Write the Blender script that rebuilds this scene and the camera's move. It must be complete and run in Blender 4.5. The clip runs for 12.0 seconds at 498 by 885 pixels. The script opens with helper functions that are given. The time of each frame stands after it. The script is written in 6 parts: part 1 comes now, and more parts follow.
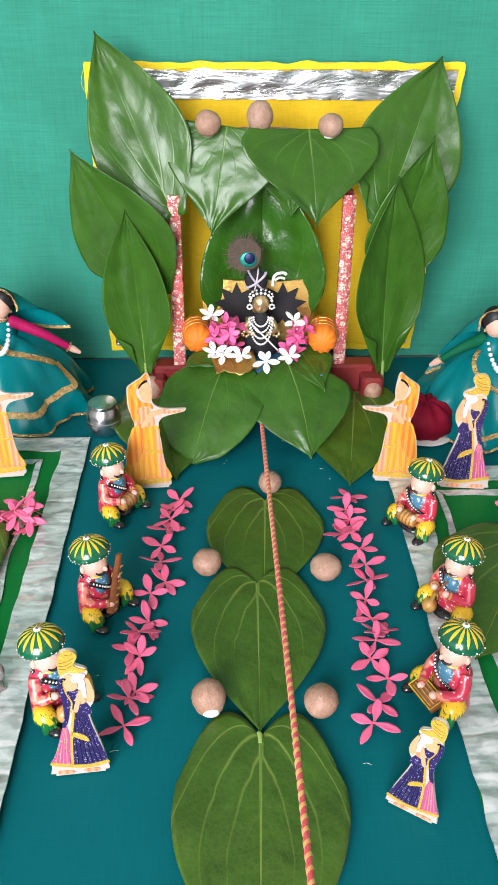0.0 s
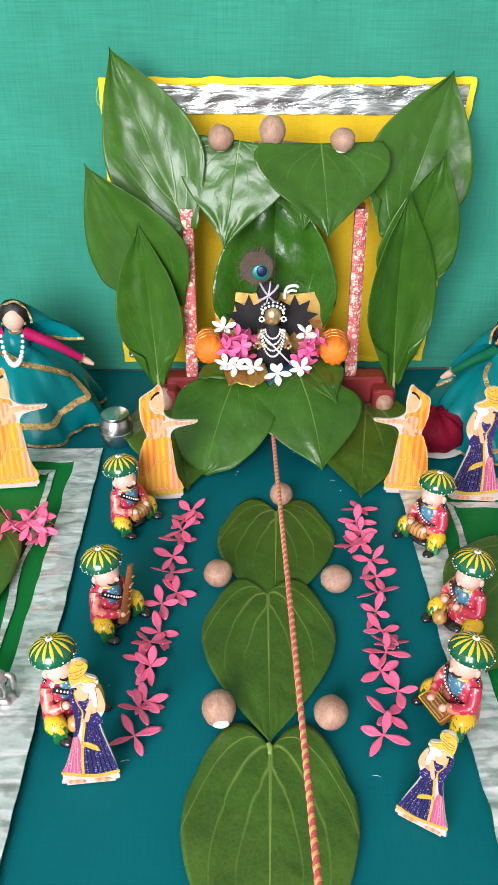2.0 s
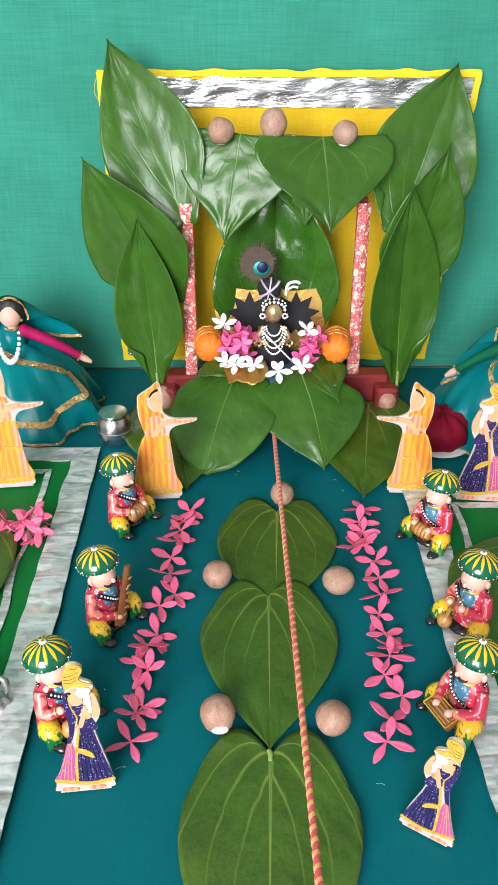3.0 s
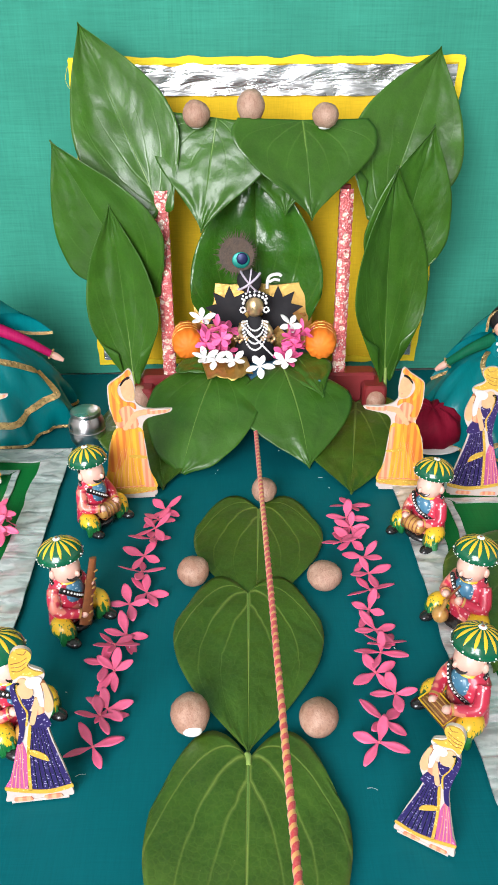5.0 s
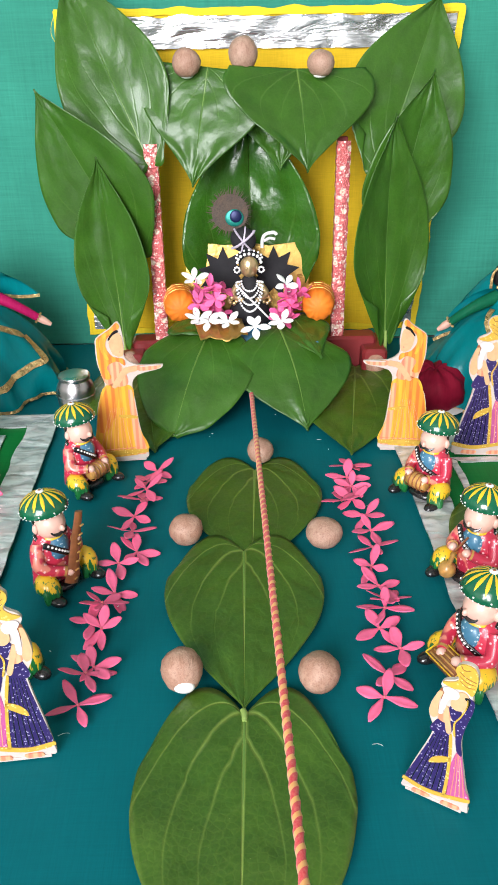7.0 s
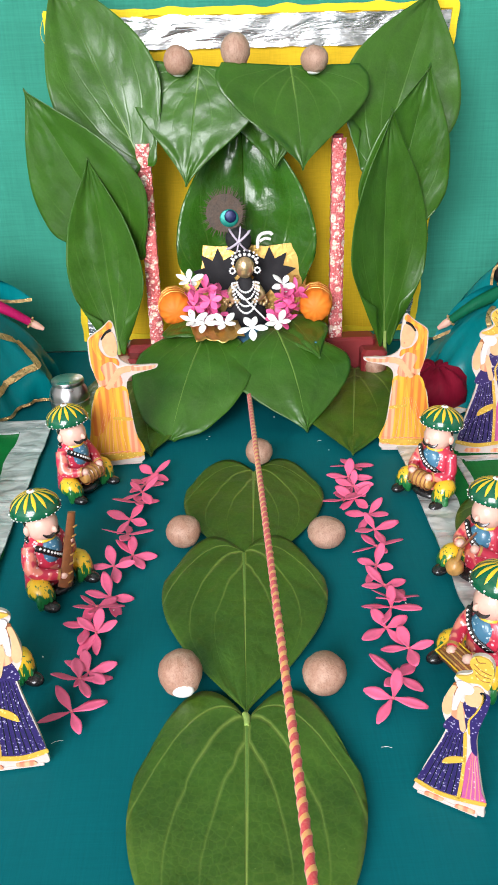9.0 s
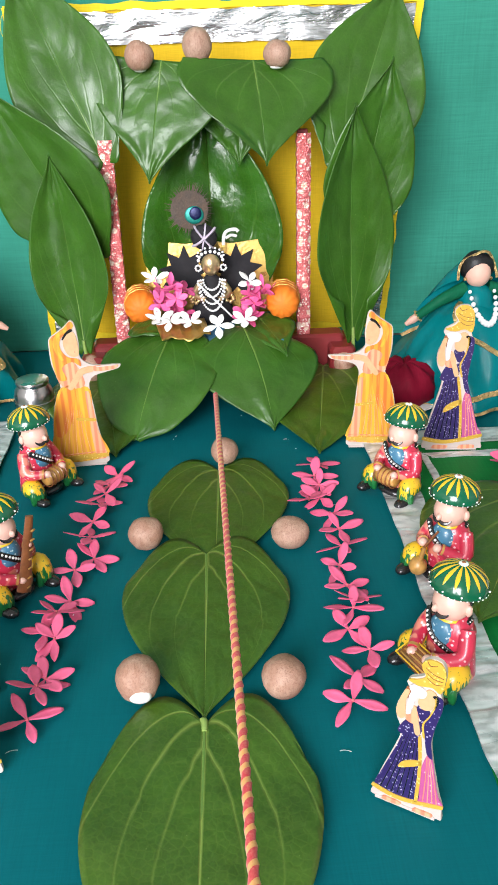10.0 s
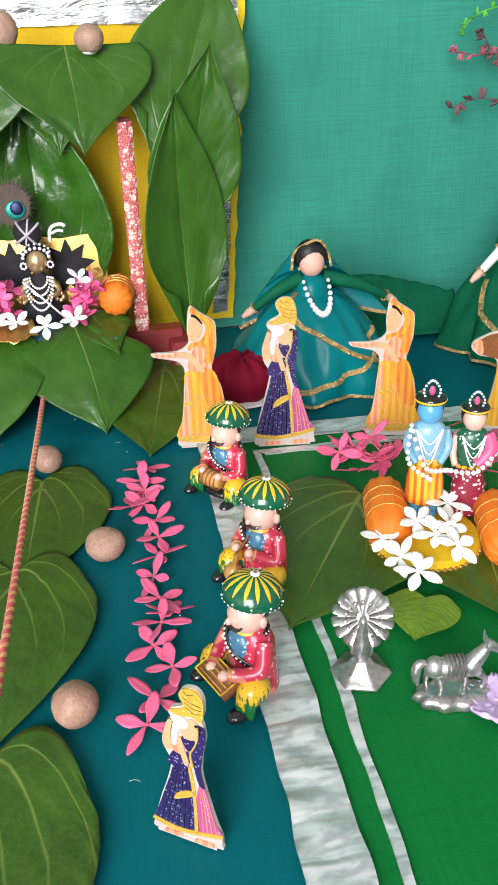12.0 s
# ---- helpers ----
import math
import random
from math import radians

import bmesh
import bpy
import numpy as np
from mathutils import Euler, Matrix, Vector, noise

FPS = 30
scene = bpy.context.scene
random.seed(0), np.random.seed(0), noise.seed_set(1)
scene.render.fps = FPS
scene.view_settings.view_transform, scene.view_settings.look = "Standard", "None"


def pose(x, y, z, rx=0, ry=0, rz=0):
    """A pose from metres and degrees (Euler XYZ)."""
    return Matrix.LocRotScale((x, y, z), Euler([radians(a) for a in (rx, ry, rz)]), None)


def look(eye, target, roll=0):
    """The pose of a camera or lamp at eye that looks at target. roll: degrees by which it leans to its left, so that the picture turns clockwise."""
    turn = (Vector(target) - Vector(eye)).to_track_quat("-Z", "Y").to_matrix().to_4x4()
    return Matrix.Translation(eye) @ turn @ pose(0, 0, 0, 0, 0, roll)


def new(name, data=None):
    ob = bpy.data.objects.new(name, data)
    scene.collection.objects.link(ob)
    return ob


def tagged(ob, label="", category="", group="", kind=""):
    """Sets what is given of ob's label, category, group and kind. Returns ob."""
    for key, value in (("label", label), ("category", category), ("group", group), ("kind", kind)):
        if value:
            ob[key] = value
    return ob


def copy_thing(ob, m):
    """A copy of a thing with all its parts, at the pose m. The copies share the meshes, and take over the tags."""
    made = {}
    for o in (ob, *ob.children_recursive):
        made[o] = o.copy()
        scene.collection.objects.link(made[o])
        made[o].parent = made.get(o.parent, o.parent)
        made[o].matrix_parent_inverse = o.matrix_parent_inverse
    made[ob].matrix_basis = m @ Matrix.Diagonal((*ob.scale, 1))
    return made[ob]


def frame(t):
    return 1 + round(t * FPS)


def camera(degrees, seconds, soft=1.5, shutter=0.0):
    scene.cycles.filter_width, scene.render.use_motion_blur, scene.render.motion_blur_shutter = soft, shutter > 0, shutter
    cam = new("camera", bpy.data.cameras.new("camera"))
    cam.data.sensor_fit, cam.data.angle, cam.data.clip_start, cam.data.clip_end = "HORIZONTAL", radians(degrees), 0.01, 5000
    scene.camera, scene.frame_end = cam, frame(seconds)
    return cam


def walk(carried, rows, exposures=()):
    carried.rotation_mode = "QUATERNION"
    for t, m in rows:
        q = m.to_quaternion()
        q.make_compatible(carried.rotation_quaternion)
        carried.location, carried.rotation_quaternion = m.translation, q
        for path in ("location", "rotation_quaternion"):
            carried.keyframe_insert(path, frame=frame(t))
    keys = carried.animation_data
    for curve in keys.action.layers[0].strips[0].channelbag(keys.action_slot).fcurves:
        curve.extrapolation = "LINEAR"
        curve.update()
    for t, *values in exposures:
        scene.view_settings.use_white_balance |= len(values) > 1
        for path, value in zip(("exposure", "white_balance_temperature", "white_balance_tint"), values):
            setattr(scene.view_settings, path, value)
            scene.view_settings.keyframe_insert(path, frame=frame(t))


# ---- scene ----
cam = camera(32.2, 12.0, soft=1.7)
PATH = [
    (0, (-0.02, -0.031, 0.458), (0.033, 1.659, -0.611), 0.4),
    (0.5, (-0.018, -0.032, 0.46), (0.025, 1.66, -0.605), 0.2),
    (1, (-0.018, -0.038, 0.465), (0.016, 1.659, -0.593), 0.1),
    (1.5, (-0.019, -0.036, 0.461), (0.007, 1.668, -0.586), -0.0),
    (2, (-0.019, -0.034, 0.461), (0.005, 1.669, -0.587), 0.1),
    (2.5, (-0.019, -0.032, 0.46), (0.001, 1.672, -0.586), 0.0),
    (3, (-0.018, -0.022, 0.45), (0.003, 1.684, -0.594), 0.1),
    (5, (-0.006, -0.005, 0.386), (0.031, 1.756, -0.561), -0.3),
    (5.5, (-0.006, -0.001, 0.371), (0.035, 1.764, -0.569), -0.5),
    (6, (-0.003, 0.001, 0.356), (0.037, 1.767, -0.583), -0.4),
    (6.5, (-0.002, 0.003, 0.345), (0.038, 1.768, -0.593), -0.6),
    (7, (-0.003, 0.005, 0.338), (0.036, 1.772, -0.597), -0.8),
    (9, (-0.003, 0.014, 0.316), (0.041, 1.803, -0.576), -1.6),
    (9.5, (0.002, 0.017, 0.315), (0.057, 1.805, -0.58), -1.6),
    (10, (0.012, 0.02, 0.316), (0.091, 1.803, -0.588), -1.8),
    (10.5, (0.024, 0.023, 0.316), (0.147, 1.797, -0.599), -1.8),
    (11, (0.038, 0.03, 0.317), (0.208, 1.794, -0.61), -1.5),
    (11.5, (0.057, 0.033, 0.313), (0.278, 1.79, -0.618), -1.7),
    (12, (0.081, 0.039, 0.313), (0.347, 1.786, -0.623), -1.9),
]
walk(cam, [(t, look(eye, target, roll)) for t, eye, target, roll in PATH], [(0, 0.06), (9.5, 0.08), (11, 0.08), (12, 0.0)])

# ---- world, window light, exposure ----
world = bpy.data.worlds.new("sky")
scene.world = world
world.use_nodes = True
wn = world.node_tree
sky = wn.nodes.new("ShaderNodeTexSky")
sky.sky_type, sky.sun_disc = "NISHITA", False
sky.sun_elevation, sky.sun_rotation = radians(50), radians(200)
wn.links.new(sky.outputs[0], wn.nodes["Background"].inputs[0])
wn.nodes["Background"].inputs[1].default_value = 0.12


def area_light(name, eye, target, width, height, power, color):
    lamp = bpy.data.lights.new(name, "AREA")
    lamp.shape, lamp.size, lamp.size_y, lamp.energy, lamp.color = "RECTANGLE", width, height, power, color
    ob = new(name, lamp)
    ob.matrix_world = look(eye, target)
    return ob


# daylight of the balcony opening behind the walk
area_light("balcony_daylight", (-0.75, -1.78, 1.02), (-0.1, 0.8, 0.1), 1.3, 1.6, 128, (0.97, 0.965, 1.0))


# ---- materials ----
class Nodes:
    """A small wrapper to write node materials in few lines."""

    def __init__(self, name):
        self.mat = bpy.data.materials.new(name)
        self.mat.use_nodes = True
        self.nt = self.mat.node_tree
        self.bsdf = self.nt.nodes["Principled BSDF"]

    def put(self, socket, value):
        if hasattr(value, "is_linked"):
            self.nt.links.new(value, socket)
        elif isinstance(value, tuple) and len(value) == 3 and len(socket.default_value) == 4:
            socket.default_value = (*value, 1)
        else:
            socket.default_value = value

    def set(self, **kw):
        names = dict(color="Base Color", rough="Roughness", metal="Metallic", coat="Coat Weight", coat_rough="Coat Roughness", sheen="Sheen Weight",
                     normal="Normal", spec="Specular IOR Level", sss="Subsurface Weight", trans="Transmission Weight", sheen_rough="Sheen Roughness")
        for k, v in kw.items():
            self.put(self.bsdf.inputs[names[k]], v)
        return self

    def math(self, op, a, b=0.0, c=0.0):
        n = self.nt.nodes.new("ShaderNodeMath")
        n.operation = op
        for i, v in enumerate((a, b, c)):
            self.put(n.inputs[i], v)
        return n.outputs[0]

    def coords(self, kind="Object", scale=(1, 1, 1), rot=(0, 0, 0)):
        t = self.nt.nodes.new("ShaderNodeTexCoord")
        m = self.nt.nodes.new("ShaderNodeMapping")
        m.inputs["Scale"].default_value = scale
        m.inputs["Rotation"].default_value = rot
        self.nt.links.new(t.outputs[kind], m.inputs[0])
        return m.outputs[0]

    def xyz(self, vec):
        n = self.nt.nodes.new("ShaderNodeSeparateXYZ")
        self.nt.links.new(vec, n.inputs[0])
        return n.outputs

    def noise(self, vec, scale, detail=4, rough=0.55, distort=0.0):
        n = self.nt.nodes.new("ShaderNodeTexNoise")
        n.inputs["Scale"].default_value, n.inputs["Detail"].default_value = scale, detail
        n.inputs["Roughness"].default_value, n.inputs["Distortion"].default_value = rough, distort
        self.nt.links.new(vec, n.inputs["Vector"])
        return n.outputs["Fac"]

    def voronoi(self, vec, scale, feature="F1", out="Distance"):
        n = self.nt.nodes.new("ShaderNodeTexVoronoi")
        n.feature = feature
        n.inputs["Scale"].default_value = scale
        self.nt.links.new(vec, n.inputs["Vector"])
        return n.outputs[out]

    def wave(self, vec, scale, distort=0.0, profile="SIN", direction="X"):
        n = self.nt.nodes.new("ShaderNodeTexWave")
        n.wave_profile, n.bands_direction = profile, direction
        n.inputs["Scale"].default_value, n.inputs["Distortion"].default_value = scale, distort
        self.nt.links.new(vec, n.inputs["Vector"])
        return n.outputs["Fac"]

    def span(self, v, a, b, lo=0.0, hi=1.0):
        n = self.nt.nodes.new("ShaderNodeMapRange")
        for i, x in enumerate((v, a, b, lo, hi)):
            self.put(n.inputs[i], x)
        return n.outputs[0]

    def mix(self, f, a, b, mode="MIX"):
        n = self.nt.nodes.new("ShaderNodeMix")
        n.data_type, n.blend_type = "RGBA", mode
        self.put(n.inputs[0], f)
        self.put(n.inputs[6], a)
        self.put(n.inputs[7], b)
        return n.outputs[2]

    def ramp(self, f, *stops):
        n = self.nt.nodes.new("ShaderNodeValToRGB")
        el = n.color_ramp.elements
        while len(el) < len(stops):
            el.new(0.5)
        for e, (p, c) in zip(el, stops):
            e.position, e.color = p, (*c, 1)
        self.put(n.inputs[0], f)
        return n.outputs[0]

    def bump(self, h, strength, dist=0.001, under=None):
        n = self.nt.nodes.new("ShaderNodeBump")
        n.inputs["Strength"].default_value, n.inputs["Distance"].default_value = strength, dist
        self.put(n.inputs["Height"], h)
        if under:
            self.nt.links.new(under, n.inputs["Normal"])
        return n.outputs[0]

    def random(self):
        return self.nt.nodes.new("ShaderNodeObjectInfo").outputs["Random"]

    def uv(self):
        return self.xyz(self.nt.nodes.new("ShaderNodeUVMap").outputs[0])


def plain(name, color, rough=0.5, metal=0.0, vary=0.12, scale=300, bump=0.15, coat=0.0, sheen=0.0):
    """Paint, clay or thread: one colour with mottling at two scales and a fine relief."""
    n = Nodes(name)
    c = n.coords()
    a, b = n.noise(c, scale, 3), n.noise(c, scale * 0.17, 3)
    f = n.math("ADD", n.math("MULTIPLY", a, 0.5), n.math("MULTIPLY", b, 0.5))
    dark = tuple(x * (1 - 2 * vary) for x in color)
    light = tuple(min(1, x * (1 + 1.6 * vary)) for x in color)
    n.set(color=n.ramp(f, (0.25, dark), (0.75, light)), rough=n.span(b, 0.2, 0.8, rough * 0.8, min(1, rough * 1.25)), metal=metal, coat=coat, sheen=sheen)
    n.set(normal=n.bump(a, bump, 0.0006))
    return n.mat


def cloth(name, color, slub=0.13, rough=0.75, sheen=0.15, across=(40, 900), thick=0.0005, blotch=0.12):
    """Woven cloth: slubs along both threads, soft blotches, fine relief."""
    n = Nodes(name)
    h = n.noise(n.coords(scale=(across[0], across[0], across[1])), 1.0, 5, 0.65)
    v = n.noise(n.coords(scale=(across[1], across[1], across[0])), 1.0, 4, 0.6)
    big = n.noise(n.coords(), 9, 3)
    f = n.math("ADD", n.math("MULTIPLY", h, 0.6), n.math("MULTIPLY", v, 0.4))
    dark, light = tuple(x * (1 - slub) for x in color), tuple(min(1, x * (1 + slub) + slub * 0.02) for x in color)
    col = n.ramp(f, (0.34, dark), (0.66, light))
    col = n.mix(n.span(big, 0.35, 0.7, 0, blotch * 2), col, tuple(x * 0.72 for x in color))
    n.set(color=col, rough=rough, sheen=0.0, spec=0.12, normal=n.bump(f, 0.35, thick))
    return n.mat


def flat_cloth(name, color, slub=0.16, rough=0.6, sheen=0.1, spec=0.07):
    """The same for cloth that lies flat, with the threads along x and y."""
    n = Nodes(name)
    h = n.noise(n.coords(scale=(35, 1000, 50)), 1.0, 5, 0.65)
    v = n.noise(n.coords(scale=(1000, 35, 50)), 1.0, 4, 0.6)
    big = n.noise(n.coords(), 7, 4)
    f = n.math("ADD", n.math("MULTIPLY", h, 0.5), n.math("MULTIPLY", v, 0.5))
    col = n.ramp(f, (0.34, tuple(x * (1 - slub) for x in color)), (0.66, tuple(min(1, x * (1 + slub)) for x in color)))
    col = n.mix(n.span(big, 0.4, 0.7, 0, 0.25), col, tuple(x * 0.75 for x in color))
    n.set(color=col, rough=rough, spec=spec, normal=n.bump(f, 0.3, 0.0004))
    return n.mat


def foil(name, color, rough=0.22, crumple=0.9, scale=60, dark=0.35, metal=0.85, stretch=(1, 1, 1)):
    """Crinkled metal foil ribbon with fine cross ribs, duller patches and painted dark reflections."""
    n = Nodes(name)
    c = n.coords()
    big = n.noise(n.coords(scale=stretch), scale, 4, 0.6, 0.5)
    fine = n.noise(n.coords(scale=(500, 500, 90)), 1.0, 3)
    # dark reflections of the crinkles, put into the colour by noise
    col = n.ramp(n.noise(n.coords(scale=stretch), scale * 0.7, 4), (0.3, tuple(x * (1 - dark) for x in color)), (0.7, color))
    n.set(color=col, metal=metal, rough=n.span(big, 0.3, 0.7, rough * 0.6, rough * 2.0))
    n.set(normal=n.bump(fine, 0.15, 0.0004, n.bump(big, crumple, 0.004)))
    return n.mat


def leaf_material(name, color, vein, gloss=0.28, relief=0.75, bright=0.5):
    """Waxy leaf: palmate veins that leave the base and run towards the tip, quilted blade, blotches."""
    n = Nodes(name)
    u, q, _ = n.uv()
    a = n.math("ABSOLUTE", n.math("SUBTRACT", n.math("MULTIPLY", q, 2.0), 1.0))
    veins = None
    wobble = n.math("MULTIPLY", n.math("SUBTRACT", n.noise(n.coords("Generated"), 3.0, 2), 0.5), 0.12)
    thin = n.span(u, 0.0, 0.9, 0.030, 0.008)
    fade = n.span(u, 0.05, 0.6, 1.0, 0.16)
    for at, leave, pace, weight in ((0.0, 0.0, 1.0, 1.0), (0.85, 0.10, 1.5, 0.7), (1.0, 0.0, 2.6, 0.75), (1.1, 0.0, 7.0, 0.6), (0.9, 0.34, 1.7, 0.12)):
        run = n.math("MAXIMUM", n.math("SUBTRACT", u, leave), 0.0)
        way = n.math("MULTIPLY", n.math("SUBTRACT", 1.0, n.math("POWER", 2.718, n.math("MULTIPLY", run, -pace))), at)
        d = n.math("ABSOLUTE", n.math("SUBTRACT", n.math("ADD", a, wobble if at else 0.0), way))
        line = n.math("SUBTRACT", 1.0, n.math("SMOOTH_MIN", n.math("DIVIDE", d, thin), 1.0, 0.2))
        line = n.math("MULTIPLY", n.math("MULTIPLY", line, weight), fade if at else 1.0)
        veins = line if veins is None else n.math("MAXIMUM", veins, line)
    veins = n.math("MAXIMUM", veins, 0.0)
    ladder = n.math("SINE", n.math("ADD", n.math("SUBTRACT", n.math("MULTIPLY", u, 62.0), n.math("MULTIPLY", a, 17.0)), n.math("MULTIPLY", wobble, 130.0)))
    ladder = n.math("MULTIPLY", ladder, n.span(a, 0.02, 0.2))
    c = n.coords()
    net = n.span(n.voronoi(c, 260, "DISTANCE_TO_EDGE"), 0.0, 0.16, 1.0, 0.0)
    quilt = n.noise(c, 45, 3, 0.5, 0.4)
    grain = n.noise(c, 900, 2)
    blot = n.noise(c, 28, 4)
    base = n.ramp(n.math("ADD", n.math("MULTIPLY", blot, 0.7), n.math("MULTIPLY", grain, 0.3)),
                  (0.3, tuple(x * 0.62 for x in color)), (0.72, tuple(x * 1.42 for x in color)))
    shade = n.mix(n.math("MULTIPLY", n.random(), 0.35), base, tuple(x * 0.7 for x in color))
    col = n.mix(n.math("MULTIPLY", veins, bright), shade, vein)
    col = n.mix(n.math("MULTIPLY", net, 0.05), col, vein)
    speck = n.span(n.voronoi(c, 120), 0.05, 0.02, 0.0, 0.35)
    col = n.mix(speck, col, (0.25, 0.3, 0.12))
    height = n.math("ADD", n.math("ADD", n.math("MULTIPLY", quilt, 0.6), n.math("MULTIPLY", ladder, 0.04)), n.math("ADD", n.math("MULTIPLY", veins, -0.16), n.math("MULTIPLY", net, -0.012)))
    n.set(color=col, rough=n.span(quilt, 0.3, 0.7, gloss * 0.88, gloss * 1.2), spec=0.5, normal=n.bump(height, relief, 0.0026))
    return n.mat


def nut_material():
    n = Nodes("areca_nut")
    c = n.coords()
    rnd = n.random()
    col = n.mix(rnd, (0.34, 0.165, 0.105), (0.44, 0.27, 0.20))
    streak = n.noise(n.coords(scale=(500, 500, 70)), 1.0, 4, 0.7)
    col = n.mix(n.span(streak, 0.42, 0.72, 0, 0.65), col, (0.26, 0.13, 0.08))
    col = n.mix(n.span(n.noise(c, 130, 4), 0.45, 0.7, 0, 0.55), col, (0.56, 0.38, 0.29))
    grit = n.noise(c, 900, 4, 0.7)
    col = n.mix(n.span(grit, 0.5, 0.68, 0, 0.6), col, (0.20, 0.10, 0.065))
    n.set(color=col, rough=0.62, normal=n.bump(grit, 0.5, 0.0005, n.bump(streak, 0.6, 0.0009)))
    return n.mat


def dotted(name, color, dot, scale, size=0.3, rough=0.35, second=None):
    """Painted ground with small dots of another colour."""
    n = Nodes(name)
    c = n.coords()
    d = n.voronoi(c, scale)
    col = n.mix(n.span(n.noise(c, 150, 3), 0.3, 0.7, 0, 0.4), color, tuple(x * 0.6 for x in color))
    if second:
        col = n.mix(n.span(n.noise(c, 110, 1), 0.60, 0.64), col, second)
    col = n.mix(n.span(d, size, size - 0.1), col, dot)
    n.set(color=col, rough=rough, coat=0.3, normal=n.bump(d, 0.08, 0.0004))
    return n.mat


def sequin():
    n = Nodes("sequin_trim")
    c = n.coords()
    d = n.voronoi(c, 150)
    fine = n.voronoi(c, 620)
    tone = n.xyz(n.voronoi(c, 620, out="Color"))
    col = n.mix(n.span(d, 0.30, 0.46), (0.88, 0.66, 0.52), (0.66, 0.15, 0.15))
    col = n.mix(n.span(d, 0.16, 0.08, 0, 0.8), col, (0.74, 0.26, 0.20))
    col = n.mix(n.span(tone[1], 0.8, 0.95, 0, 0.8), col, (1.0, 0.88, 0.80))
    n.set(color=col, rough=0.32, metal=0.4, normal=n.bump(fine, 0.7, 0.0012, n.bump(d, 0.6, 0.002)))
    return n.mat


def organza():
    """Silver tissue ribbon: smooth shiny folds, grey and pinkish reflections painted in, fine cross ribs."""
    n = Nodes("silver_ribbon")
    c = n.coords()
    big = n.noise(n.coords(scale=(16, 60, 16)), 1.0, 2, 0.45, 0.4)
    patch = n.noise(n.coords(scale=(90, 150, 90)), 1.0, 3, 0.5, 0.3)
    rib = n.noise(n.coords(scale=(160, 1400, 160)), 1.0, 2)
    # darker grey and pinkish reflections of the surroundings, mixed into the base colour
    col = n.mix(n.span(patch, 0.46, 0.62), (0.64, 0.65, 0.65), (0.42, 0.44, 0.44))
    col = n.mix(n.span(n.noise(c, 33, 2), 0.62, 0.72, 0, 0.35), col, (0.50, 0.30, 0.30))
    n.set(color=col, metal=0.3, rough=n.span(big, 0.35, 0.65, 0.2, 0.42), normal=n.bump(rib, 0.10, 0.0003, n.bump(big, 0.7, 0.007)))
    return n.mat


FLOOR_CLOTH = flat_cloth("teal_cloth", (0.002, 0.115, 0.136), slub=0.10)
WALL_CLOTH = cloth("green_cloth", (0.036, 0.258, 0.184), slub=0.17, across=(20, 500), thick=0.0006, blotch=0.3)
YELLOW = cloth("yellow_cloth", (0.74, 0.48, 0.020), slub=0.14, across=(60, 1200))
YELLOW_HEM = cloth("yellow_hem", (0.85, 0.62, 0.03), slub=0.12)
MAT_GREEN = flat_cloth("green_satin", (0.006, 0.155, 0.032), rough=0.42)
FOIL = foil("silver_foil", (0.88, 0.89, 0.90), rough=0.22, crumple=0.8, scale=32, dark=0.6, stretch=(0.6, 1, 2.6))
RIBBON = organza()
LEAF = leaf_material("betel_leaf", (0.035, 0.110, 0.009), (0.15, 0.27, 0.06), gloss=0.32, relief=0.55, bright=0.30)
LEAF_FLOOR = leaf_material("betel_leaf_flat", (0.046, 0.102, 0.007), (0.30, 0.38, 0.08), gloss=0.36, relief=0.9, bright=0.72)
LEAF_GLOSSY = leaf_material("betel_leaf_glossy", (0.029, 0.110, 0.009), (0.15, 0.27, 0.05), gloss=0.22, relief=1.1, bright=0.3)
LEAF_YOUNG = leaf_material("young_betel_leaf", (0.15, 0.25, 0.012), (0.28, 0.38, 0.05), gloss=0.4)
MIDRIB = plain("leaf_midrib", (0.13, 0.23, 0.045), 0.4)
STALK = plain("leaf_stalk", (0.25, 0.36, 0.09), 0.45)
NUT = nut_material()
PUTTY = plain("white_putty", (0.8, 0.78, 0.74), 0.6)
PINK = plain("pink_petal", (0.80, 0.125, 0.26), 0.5, vary=0.16, scale=160)
PINK_HOT = plain("hot_pink_petal", (0.84, 0.12, 0.33), 0.5, vary=0.16, scale=160)
PINK_HEART = plain("pink_flower_heart", (0.66, 0.14, 0.17), 0.5)
WHITE_PETAL = plain("white_petal", (0.86, 0.86, 0.84), 0.5, vary=0.05)
SEQUIN = sequin()
RED_WOOD = plain("red_lacquer", (0.20, 0.018, 0.02), 0.4, scale=80)
GOLD = plain("gold_foil", (0.66, 0.41, 0.12), 0.3, metal=0.9, bump=0.6, scale=260)
WHITE_WALL = plain("cream_paint", (0.50, 0.48, 0.45), 0.7, vary=0.04, scale=20, bump=0.05)
TILE = plain("stone_tile", (0.42, 0.4, 0.37), 0.4, vary=0.1, scale=30)


